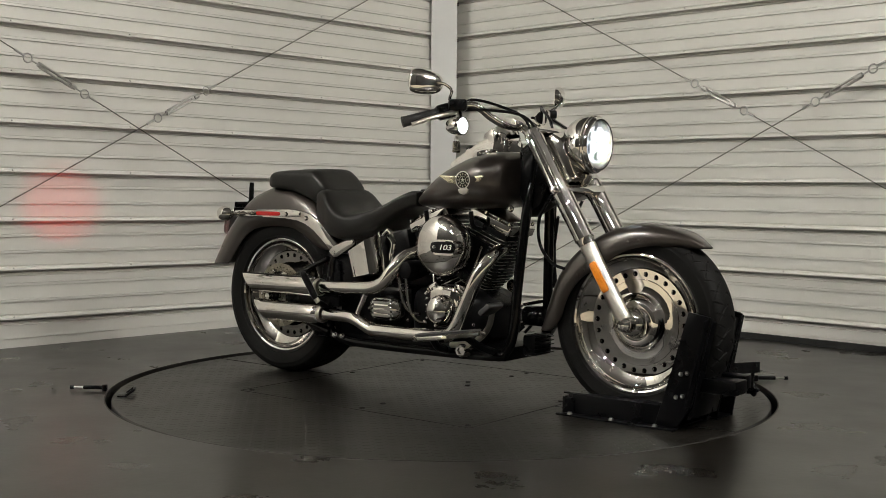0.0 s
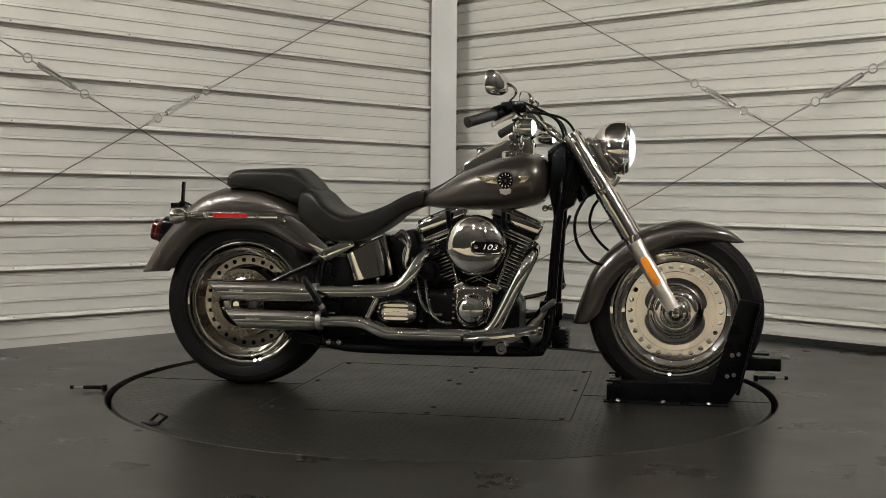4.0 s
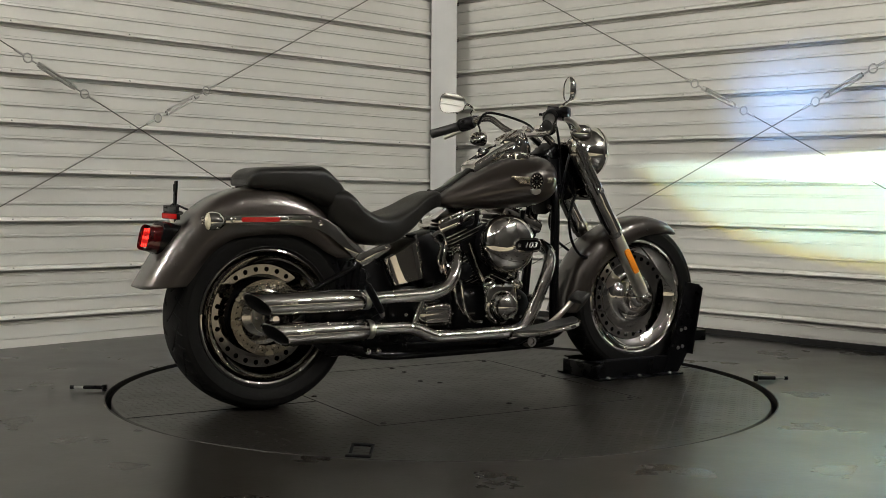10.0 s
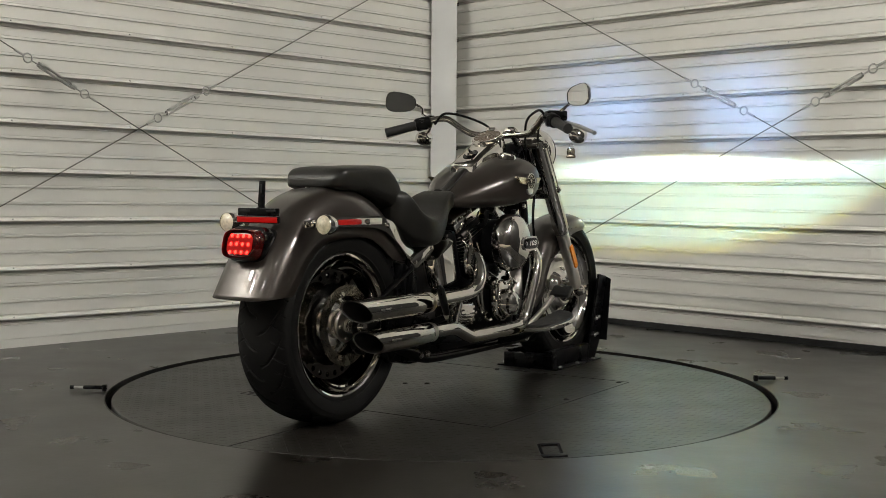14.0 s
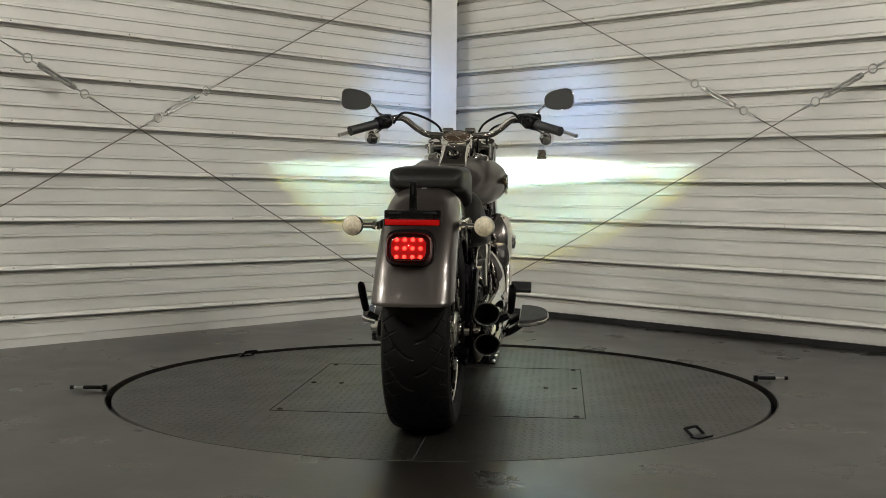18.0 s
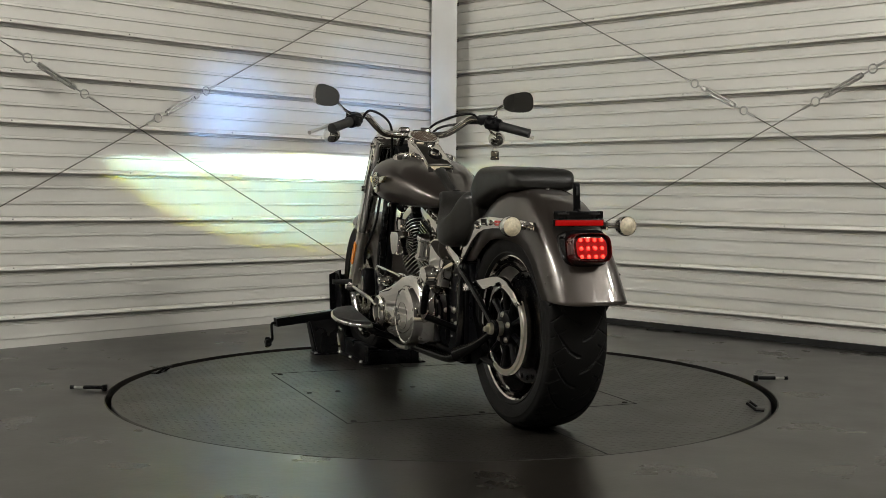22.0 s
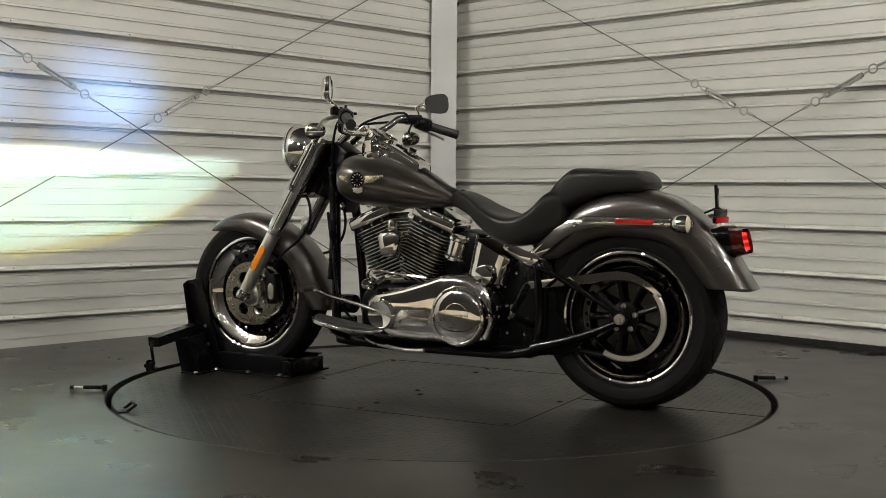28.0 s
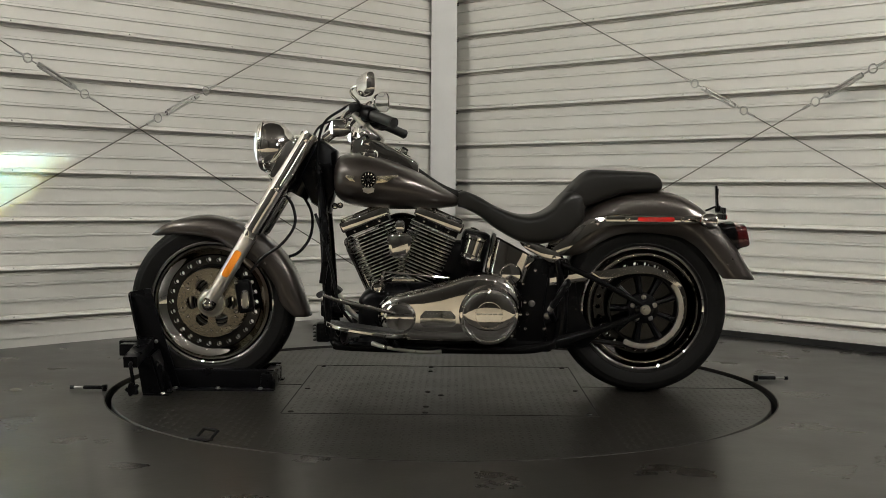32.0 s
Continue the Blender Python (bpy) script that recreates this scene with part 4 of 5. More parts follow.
def fin(parent, m, half_x, half_y, th=0.0027):
    """A cooling fin, black with a bright machined rim."""
    bm = bmesh.new()
    o = oval(0, 0, half_x, half_y, 28, 5)
    rings = [[m @ Vector((x * k, y * k, z)) for x, y in o] for k, z in ((0.965, -th), (1.0, -th * 0.6), (1.0, th * 0.6), (0.965, th))]
    skin(bm, rings)
    bm.faces.ensure_lookup_table()
    ob = part("fin", bm, [BLACK, FINRIM], parent)
    n = len(o)
    for i, p in enumerate(ob.data.polygons):
        if n <= i < 2 * n:
            p.material_index = 1
    return ob


for s in (-1, 1):
    a = radians(22.5 * s)
    M = Matrix.Translation(VC) @ Matrix.Rotation(a, 4, "Y")
    cyl = bp("cylinder", lathe([(0.055, 0.08), (0.060, 0.10), (0.060, 0.32)], M, 28), BLACK, "black finned cylinder")
    for k in range(17):
        g = min(1.0, 0.68 + 0.060 * k)
        fin(cyl, M @ at(-s * 0.004, 0, 0.112 + k * 0.0136), 0.094 * g, 0.086 * g)
    bp("pushrod_shield", slab([(-s * 0.088, 0.13), (s * 0.012, 0.13), (s * 0.040, 0.295), (-s * 0.088, 0.295)], -0.084, -0.093, 0.003, None, M), BLACK, "black panel behind the pushrod tubes")
    hd = bp("cylinder_head", box((0.176, 0.146, 0.030), M @ at(0, 0, 0.342), 0.006), BLACK, "black cylinder head")
    for x in (-0.05, 0.0, 0.05):
        bolt(*(M @ Vector((x, 0.073, 0.342))), 1, hd, 0.006, name="head_bolt")
    rb = bp("rocker_box", box((0.194, 0.162, 0.041), M @ at(0, 0, 0.3705), 0.008, seg=3), CHROME, "chrome rocker box")
    part("rocker_lid", box((0.172, 0.135, 0.030), M @ at(0.0, 0, 0.388), 0.012, seg=3), CHROME, rb, "chrome rocker lid")
    for x in (-0.08, -0.03, 0.03, 0.08):
        for y in (-1, 1):
            part("rocker_bolt", lathe([(0.0001, 0.012), (0.006, 0.010), (0.007, 0.0)], M @ at(x, y * 0.076, 0.390), 10), CHROME, rb)
    bp("spark_plug_cap", tube([tuple(M @ Vector((-s * 0.02, -0.08, 0.33))), tuple(M @ Vector((-s * 0.03, -0.125, 0.34))), tuple(M @ Vector((-s * 0.05, -0.14, 0.39)))], 0.009, 10), BLACK)
    # pushrod tubes
    x0, x1 = 0.162 + s * 0.074, 0.162 + s * 0.118
    bp("pushrod_tube", tube([(x0, -0.130, 0.412), (x0 + (x1 - x0) * 0.4, -0.116, 0.465), (x0 + (x1 - x0) * 0.41, -0.116, 0.467), (x1, -0.100, 0.555)], [0.0080, 0.0075, 0.0052, 0.0052], 12, 2), CHROME, "chrome pushrod tube")
    lb = bp("lifter_cover", box((0.052, 0.050, 0.036), at(x0 - s * 0.012, -0.135, 0.398) @ Matrix.Rotation(radians(24 * s), 4, "Y"), 0.012, seg=3), CHROME, "chrome lifter cover")
    for dx in (-0.017, 0.017):
        bolt(x0 - s * 0.012 + dx, -0.161, 0.398 - s * dx * 0.4, -1, lb, 0.0055, name="cover_screw")
crank = bp("crankcase", hull([(-0.03, 0.22, 0.36, 0.10), (-0.01, 0.20, 0.39, 0.120), (0.10, 0.19, 0.405, 0.125), (0.22, 0.19, 0.400, 0.125), (0.29, 0.20, 0.37, 0.120), (0.315, 0.22, 0.34, 0.10)], 28, 5), BLACK, "black crankcase")
# added black block that keeps the gap behind the coil bracket dark
bp("gap_filler", box((0.11, 0.12, 0.20), at(-0.112, -0.03, 0.500) @ Matrix.Rotation(radians(-14), 4, "Y"), 0.02), BLACK, "black block filling the dark gap between oil tank and cylinder")
bp("gearbox", box((0.28, 0.24, 0.20), at(-0.17, 0, 0.29), 0.03), BLACK, "black gearbox")
bp("inner_block", box((0.22, 0.09, 0.18), at(-0.03, -0.02, 0.47), 0.03), BLACK, "black intake and block between gearbox and cylinder")
bp("battery_box", box((0.15, 0.22, 0.20), at(-0.35, 0, 0.40), 0.02), BLACK, "black box behind the oil tank")
# right: air cleaner with a badge
air = bp("air_cleaner", lathe([(0.099, 0.0), (0.108, 0.006), (0.1105, 0.016), (0.1105, 0.036), (0.106, 0.053), (0.095, 0.067), (0.074, 0.077), (0.041, 0.084), (0.0001, 0.086)], at(0.164, -0.150, 0.554, AX_Y), 64), CHROME, "round chrome air cleaner cover")
part("badge_boss", slab(oval(0.214, 0.551, 0.062, 0.028, 32, 3.2), -0.200, -0.243, 0.009, seg=4), CHROME, air, "chrome oval boss")
part("badge", slab(oval(0.212, 0.551, 0.055, 0.0205, 32, 3.6), -0.2425, -0.2445, 0.0008), GLOSSBLACK, air, "black oval badge")
part("badge_screw", lathe([(0.0001, 0.004), (0.006, 0.003), (0.0085, 0.0)], at(0.173, -0.2440, 0.551, AX_Y), 16), CHROME, air)
for k in range(18):
    a = 2 * math.pi * k / 18
    part("cover_screw", lathe([(0.0001, 0.005), (0.003, 0.004), (0.004, 0.0)], at(0.164 + 0.1065 * math.cos(a), -0.158, 0.554 + 0.1065 * math.sin(a), AX_Y), 8), SATIN, air)


def lettering(text, size, m, material, parent, name="lettering", shear=0.25):
    fc = bpy.data.curves.new(name, "FONT")
    fc.body, fc.size, fc.extrude, fc.align_x, fc.align_y, fc.shear, fc.offset = text, size, 0.0006, "CENTER", "CENTER", shear, 0.0
    tmp = bpy.data.objects.new(name, fc)
    me = bpy.data.meshes.new_from_object(tmp)
    bpy.data.objects.remove(tmp)
    me.materials.clear()
    me.materials.append(material)
    ob = new(name, me)
    ob.parent, ob.matrix_basis = parent, m
    return ob


lettering("103", 0.027, at(0.222, -0.2450, 0.551) @ Matrix.Rotation(radians(90), 4, "X") @ Matrix.Diagonal((1.45, 1, 1, 1)), WHITEINK, air)
bp("air_back_plate", lathe([(0.0001, 0.0), (0.09, 0.0), (0.09, 0.05), (0.0001, 0.05)], at(0.155, -0.105, 0.553, AX_Y), 32), BLACK)
# cam cover
cam_cover = bp("cam_cover", slab([(0.085, 0.398), (0.105, 0.408), (0.205, 0.408), (0.222, 0.385), (0.226, 0.330), (0.208, 0.278), (0.165, 0.248), (0.120, 0.250), (0.092, 0.275), (0.080, 0.320)], -0.125, -0.165, 0.018, seg=4), CHROME, "chrome cam cover")
part("timer_cover", lathe([(0.058, 0.0), (0.057, 0.016), (0.050, 0.030), (0.046, 0.034), (0.044, 0.046), (0.030, 0.056), (0.0001, 0.060)], at(0.152, -0.160, 0.320, AX_Y), 44), CHROME, cam_cover, "domed chrome timer cover")
for k in range(5):
    part("rib", box((0.010, 0.022, 0.009), at(0.080, -0.158, 0.285 + 0.024 * k), 0.003), CHROME, cam_cover)
for x, z in ((0.10, 0.392), (0.155, 0.397), (0.205, 0.392), (0.215, 0.33), (0.20, 0.275), (0.12, 0.26)):
    bolt(x, -0.165, z, -1, cam_cover, 0.006, name="cover_screw")
tr = bp("gearbox_cover", pillow(oval(-0.135, 0.302, 0.078, 0.046, 28, 3.2), [(1.0, -0.12), (1.0, -0.148), (0.96, -0.156), (0.88, -0.1625), (0.74, -0.168), (0.5, -0.172), (0.2, -0.174)]), CHROME, "chrome gearbox side cover")
for k in range(4):
    part("ridge", slab(oval(-0.135, 0.279 + 0.016 * k, 0.050, 0.0050, 16, 4), -0.160, -0.1755, 0.002), CHROME, tr)
for x, z in ((-0.205, 0.302), (-0.175, 0.338), (-0.095, 0.338), (-0.066, 0.302), (-0.095, 0.266), (-0.175, 0.266)):
    bolt(x, -0.163, z, -1, tr, 0.006, name="cover_screw")
bp("starter", lathe([(0.0001, 0.0), (0.034, 0.0), (0.036, 0.01), (0.036, 0.07), (0.03, 0.085), (0.0001, 0.09)], at(-0.02, -0.09, 0.455, AX_Y), 24), BLACK)
for z0, z1, x in ((0.50, 0.30, -0.045), (0.48, 0.27, -0.010)):
    bp("oil_line", tube([(x - 0.04, -0.13, z0), (x - 0.02, -0.155, z0 - 0.05), (x, -0.16, z1 + 0.05), (x + 0.035, -0.155, z1), (x + 0.08, -0.15, z1 - 0.005)], 0.0065, 10), CHROME, "chrome oil line")
bp("coil_bracket", tube([(-0.145, -0.15, 0.585), (-0.115, -0.155, 0.60), (-0.09, -0.155, 0.56), (-0.10, -0.155, 0.48), (-0.085, -0.155, 0.44)], 0.008, 10), CHROME)
bp("coil_bracket", tube([(-0.13, -0.14, 0.575), (-0.105, -0.145, 0.55), (-0.115, -0.145, 0.50), (-0.10, -0.145, 0.45)], 0.006, 10), CHROME)
# oil tank
bm = bmesh.new()
rings = []
for k in np.linspace(0, 1, 17).tolist():
    lo = Vector((-0.315 + 0.150 * k, 0, 0.405 + 0.030 * k))
    hi = Vector((-0.345 + 0.150 * k, 0, 0.505 + 0.080 * k))
    w = 0.108 + 0.056 * math.sqrt(max(0.0, 1 - abs(2 * k - 1) ** 4.5))
    ring = []
    for v, q in ((0.0, 0.93), (0.04, 1.0), (0.5, 1.0), (0.96, 1.0), (1.0, 0.93)):
        ring.append(lo.lerp(hi, v) + Vector((0, -w * q, 0)))
    rings.append(ring + [Vector((q.x, -q.y, q.z)) for q in ring[::-1]])
skin(bm, rings)
ot = bp("oil_tank", bm, CHROME, "rounded chrome oil tank")
part("tank_band", slab([(-0.203, 0.588), (-0.191, 0.594), (-0.160, 0.438), (-0.172, 0.432)], -0.122, 0.122, 0.003), CHROME, ot)
bp("oil_badge", slab([(-0.315, 0.512), (-0.345, 0.500), (-0.300, 0.452), (-0.29, 0.462)], 0.153, 0.158, 0.002), CHROME, "chrome triangular plate", parent=ot)
# left: primary cover
pr = bp("primary_cover", pillow([(0.240, 0.285), (0.236, 0.330), (0.205, 0.360), (0.08, 0.388), (-0.040, 0.425), (-0.10, 0.446), (-0.17, 0.452), (-0.235, 0.440), (-0.275, 0.405), (-0.298, 0.35), (-0.300, 0.272), (-0.275, 0.212), (-0.22, 0.194), (-0.05, 0.190), (0.119, 0.195), (0.205, 0.220), (0.234, 0.250)], [(0.97, 0.12), (1.0, 0.125), (1.0, 0.168), (0.992, 0.182), (0.972, 0.197), (0.94, 0.2100), (0.90, 0.2185), (0.85, 0.2235), (0.79, 0.2258), (0.65, 0.2268), (0.25, 0.2275)]), CHROME, "chrome primary cover")
db = part("derby_cover", lathe([(0.112, -0.012), (0.110, 0.012), (0.105, 0.021), (0.098, 0.0225), (0.0945, 0.0205), (0.090, 0.0235), (0.078, 0.0262), (0.060, 0.0278), (0.040, 0.0288), (0.020, 0.0293), (0.0001, 0.0295)], at(-0.174, 0.222, 0.298, LEFT), 56), CHROME, pr, "round chrome derby cover")
part("derby_ring", lathe([(0.047, 0.026), (0.048, 0.0292), (0.0495, 0.0292), (0.0505, 0.026)], at(-0.174, 0.2225, 0.298, LEFT), 48), CHROME, db)
for k in range(5):
    a = radians(90 + 72 * k)
    bolt(-0.174 + 0.098 * math.cos(a), 0.241, 0.298 + 0.098 * math.sin(a), 1, db, 0.006, name="cover_screw")
for k in range(5):
    part("derby_mark", box((0.016, 0.0016, 0.006), at(-0.216 + 0.020 * k, 0.2515, 0.303)), SATIN, db)
part("front_boss", lathe([(0.060, -0.01), (0.058, 0.010), (0.050, 0.018), (0.046, 0.016), (0.0001, 0.014)], at(0.152, 0.222, 0.286, LEFT), 40), CHROME, pr, "round chrome front boss")
part("inspection_cover", slab([(0.066, 0.253), (0.078, 0.266), (0.078, 0.292), (0.062, 0.310), (-0.036, 0.310), (-0.052, 0.292), (-0.052, 0.266), (-0.040, 0.253)], 0.220, 0.2345, 0.003), CHROME, pr, "chrome inspection cover")
part("inspection_plate", slab([(0.060, 0.260), (0.069, 0.270), (0.069, 0.289), (0.057, 0.303), (-0.032, 0.303), (-0.043, 0.289), (-0.043, 0.270), (-0.034, 0.260)], 0.230, 0.2362, 0.002), ALLOY, pr)
for x, z in ((0.10, 0.372), (0.0, 0.402), (0.12, 0.21), (0.0, 0.205), (-0.09, 0.207), (-0.29, 0.30), (-0.26, 0.22), (-0.24, 0.425), (-0.12, 0.435), (0.215, 0.235)):
    bolt(x, 0.2125, z, 1, pr, 0.0075, name="cover_screw")
bp("inner_primary", slab([(0.22, 0.23), (0.22, 0.34), (-0.04, 0.41), (-0.17, 0.44), (-0.29, 0.38), (-0.29, 0.22)], 0.10, 0.125), BLACK)
bp("starter_cover", lathe([(0.040, -0.05), (0.040, 0.02), (0.034, 0.032), (0.0001, 0.038)], at(-0.255, 0.17, 0.445, LEFT), 28), CHROME, "chrome starter end cover")
# horn cover between the cylinders
hc = bp("horn_cover", slab([(0.108, 0.575), (0.120, 0.592), (0.195, 0.592), (0.207, 0.575), (0.196, 0.515), (0.180, 0.498), (0.135, 0.498), (0.119, 0.515)], 0.10, 0.172, 0.014), CHROME, "chrome horn cover")
part("horn_stem", box((0.034, 0.03, 0.045), at(0.158, 0.135, 0.617), 0.010), CHROME, hc)
bp("coil_cover", lathe([(0.0001, -0.045), (0.036, -0.045), (0.040, -0.040), (0.040, -0.032), (0.034, -0.026), (0.034, 0.026), (0.040, 0.032), (0.040, 0.040), (0.036, 0.045), (0.0001, 0.045)], at(-0.117, 0.135, 0.540) @ Matrix.Rotation(radians(-16), 4, "Y"), 32), CHROME, "chrome ribbed canister")
bp("name_plate", box((0.085, 0.004, 0.018), at(0.145, 0.140, 0.418), 0.0018), ALLOY, "small bright plate")
bp("shift_rod", rod((0.215, 0.215, 0.452), (-0.03, 0.205, 0.430), 0.0048, 8), CHROME, "chrome shift rod")
bp("shift_lever", tube([(0.225, 0.19, 0.40), (0.22, 0.215, 0.43), (0.213, 0.215, 0.455)], 0.007, 8), CHROME, "chrome shift lever")
bp("heel_shifter", tube([(0.435, 0.27, 0.372), (0.36, 0.25, 0.345), (0.25, 0.235, 0.320), (0.17, 0.235, 0.300)], [0.006, 0.0085, 0.0085, 0.007], 10), CHROME, "chrome foot shifter")
bp("shifter_peg", rod((0.437, 0.255, 0.374), (0.437, 0.335, 0.376), 0.011, 12), GRIPRUBBER, "black rubber shifter peg")
bp("shift_boss", lathe([(0.0001, 0.030), (0.014, 0.029), (0.020, 0.022), (0.024, 0.010), (0.026, -0.02)], at(0.237, 0.175, 0.392, LEFT), 24), CHROME, "round chrome shift shaft boss")
# bolt heads on the black cases
for x, z, q in ((-0.235, 0.300, 0.008), (-0.215, 0.365, 0.007), (-0.075, 0.375, 0.007), (-0.050, 0.265, 0.007), (-0.255, 0.235, 0.007)):
    bolt(x, -0.118, z, -1, None, q)
for x, z, q in ((0.035, 0.265, 0.007), (0.040, 0.370, 0.007), (0.255, 0.345, 0.008), (0.262, 0.270, 0.007), (0.055, 0.225, 0.006)):
    bolt(x, -0.121, z, -1, None, q)
for x, z, q in ((-0.338, 0.330, 0.013), (-0.312, 0.335, 0.008), (-0.322, 0.290, 0.008), (-0.305, 0.405, 0.007), (-0.350, 0.455, 0.007), (-0.385, 0.235, 0.008), (-0.315, 0.235, 0.007)):
    bolt(x, 0.111, z, 1, None, q, SATIN if q > 0.012 else CHROME)
# exhaust


def muffler(x0, x1, y, z, r=0.0405):
    """A tube whose open end is cut on a slant, dark inside."""
    bm = bmesh.new()
    n = 32

    def ring(xc, rr, cut):
        out = []
        for i in range(n):
            a = 2 * math.pi * i / n
            dy, dz = rr * math.cos(a), rr * math.sin(a)
            out.append(Vector((xc + cut * (-0.92 * dz - 0.55 * dy), y + dy, z + dz)))
        return out

    skin(bm, [ring(x0 + 0.045, 0.025, 0), ring(x0 + 0.03, 0.027, 0), ring(x0 + 0.012, 0.036, 0), ring(x0, r - 0.001, 0), ring(x0 - 0.1, r, 0), ring(x1, r, 1), ring(x1 + 0.001, r - 0.004, 1)], cap=False)
    m = bp("muffler", bm, CHROME, "chrome slash-cut muffler")
    bm = bmesh.new()
    skin(bm, [ring(x1 + 0.001, r - 0.0042, 1), ring(x1 + 0.10, r - 0.006, 1), ring(x1 + 0.16, 0.001, 0)], cap=False)
    part("muffler_bore", bm, PITMAT, m, "dark open pipe end")
    for xx in (x0 + 0.03,):
        part("clamp", lathe([(0.0335, -0.010), (0.0345, -0.008), (0.0345, 0.008), (0.0335, 0.010)], at(xx, y, z, AX_X), 28), SATIN, m)
    for k in range(4):
        part("stamped_mark", box((0.010, 0.0015, 0.005), at(x1 + 0.08 + 0.014 * k, y - r - 0.0004, z + 0.004)), SATIN, m)
    return m


muffler(-0.465, -0.834, -0.197, 0.370)
muffler(-0.450, -0.770, -0.195, 0.266)
bp("exhaust_pipe", tube([(0.365, -0.10, 0.545), (0.362, -0.165, 0.515), (0.335, -0.198, 0.455), (0.288, -0.203, 0.355), (0.243, -0.203, 0.270), (0.205, -0.203, 0.236), (0.14, -0.202, 0.227), (-0.12, -0.200, 0.225), (-0.17, -0.199, 0.230), (-0.245, -0.197, 0.259), (-0.30, -0.195, 0.266), (-0.43, -0.195, 0.266)], 0.0245, 20), CHROME, "chrome front exhaust pipe")
bp("exhaust_pipe", tube([(0.00, -0.09, 0.525), (-0.04, -0.150, 0.505), (-0.07, -0.185, 0.455), (-0.105, -0.196, 0.408), (-0.155, -0.197, 0.386), (-0.22, -0.197, 0.379), (-0.44, -0.197, 0.372)], 0.0245, 20), CHROME, "chrome rear exhaust pipe")
bp("pipe_brace", rod((-0.245, -0.190, 0.270), (-0.205, -0.185, 0.355), 0.011, 12), CHROME, "chrome brace between the pipes")
bp("muffler_hanger", box((0.30, 0.020, 0.045), at(-0.50, -0.165, 0.318), 0.006), BLACK, "black muffler hanger")
for x in (-0.36, -0.40):
    bolt(x, -0.145, 0.180, -1, None, 0.013)
# frame
for s in (-1, 1):
    bp("frame_tube", tube([(0.47, s * 0.03, 0.84), (0.455, s * 0.07, 0.70), (0.437, s * 0.095, 0.45), (0.425, s * 0.11, 0.25), (0.40, s * 0.12, 0.185), (0.34, s * 0.13, 0.165), (-0.20, s * 0.13, 0.158), (-0.38, s * 0.13, 0.17), (-0.44, s * 0.13, 0.22), (-0.44, s * 0.12, 0.45), (-0.40, s * 0.11, 0.53)], 0.0185, 14), GLOSSBLACK, "black frame tube")
    bp("swingarm_tube", tube([(-0.45, s * 0.135, 0.480), (-0.60, s * 0.142, 0.412), (-0.752, s * 0.148, 0.328)], 0.0105, 12), GLOSSBLACK, "black swingarm tube")
    bp("swingarm_tube", tube([(-0.43, s * 0.135, 0.19), (-0.60, s * 0.142, 0.240), (-0.752, s * 0.148, 0.302)], [0.026, 0.015, 0.011], 12), GLOSSBLACK, "black swingarm tube")
    bp("axle_plate", slab(oval(-0.755, 0.314, 0.034, 0.028, 20, 3), s * 0.140, s * 0.153, 0.004), GLOSSBLACK)
    bp("frame_gusset", slab([(-0.47, 0.165), (-0.40, 0.155), (-0.38, 0.30), (-0.40, 0.47), (-0.46, 0.50), (-0.475, 0.45)], s * 0.10, s * 0.125, 0.006), BLACK, "black frame gusset")
    bolt(-0.425, s * 0.125, 0.205, s, None, 0.010)
    bolt(-0.395, s * 0.125, 0.285, s, None, 0.013, SATIN)
bp("lower_frame", box((0.82, 0.23, 0.055), at(-0.01, 0, 0.172), 0.018), BLACK, "black lower frame and sump")
bp("jiffy_stand", tube([(0.26, 0.15, 0.180), (0.20, 0.17, 0.166), (0.08, 0.175, 0.152), (0.0, 0.17, 0.154)], [0.009, 0.007, 0.007, 0.008], 12), SATIN, "folded side stand")
bp("regulator", box((0.055, 0.11, 0.075), at(0.455, 0, 0.205), 0.010), BLACK, "black finned regulator")
for k in range(5):
    bp("regulator_fin", box((0.012, 0.11, 0.004), at(0.486, 0, 0.177 + 0.014 * k), 0.001), BLACK)
over = [(0.205, 0.136), (0.175, 0.141), (0.102, 0.153), (0.05, 0.161), (0.0085, 0.164), (-0.03, 0.159), (-0.06, 0.147), (-0.09, 0.131), (-0.115, 0.111), (-0.142, 0.086)]
under = [(-0.130, 0.078), (-0.10, 0.101), (-0.06, 0.122), (-0.03, 0.131), (0.0, 0.134), (0.06, 0.131), (0.11, 0.118), (0.150, 0.114), (0.20, 0.112)]
guard = [(RA[0] + x, RA[2] + z) for x, z in curve_pts(over, 4) + curve_pts(under, 4)]
bg = bp("belt_guard", slab(guard, 0.112, 0.130, 0.005, seg=3), CHROME, "chrome belt guard curving over the pulley")
part("guard_front", slab([(-0.400, 0.432), (-0.528, 0.449), (-0.566, 0.449), (-0.540, 0.416), (-0.400, 0.398)], 0.114, 0.132, 0.005, seg=3), CHROME, bg)
for s in (-1, 1):
    bp("side_cover", slab([(-0.28, 0.165), (-0.28, 0.42), (-0.36, 0.50), (-0.47, 0.50), (-0.505, 0.44), (-0.50, 0.33), (-0.545, 0.25), (-0.60, 0.215), (-0.54, 0.165)], s * 0.085, s * 0.112, 0.006), BLACK, "black cover between gearbox and swingarm")
bp("drive_belt", tube([(-0.24, 0.098, 0.38), (-0.50, 0.100, 0.425), (-0.72, 0.100, 0.456)], 0.010, 8), RUBBER, "black drive belt")
bp("drive_belt", tube([(-0.24, 0.098, 0.24), (-0.50, 0.100, 0.20), (-0.74, 0.100, 0.170)], 0.010, 8), RUBBER, "black drive belt")
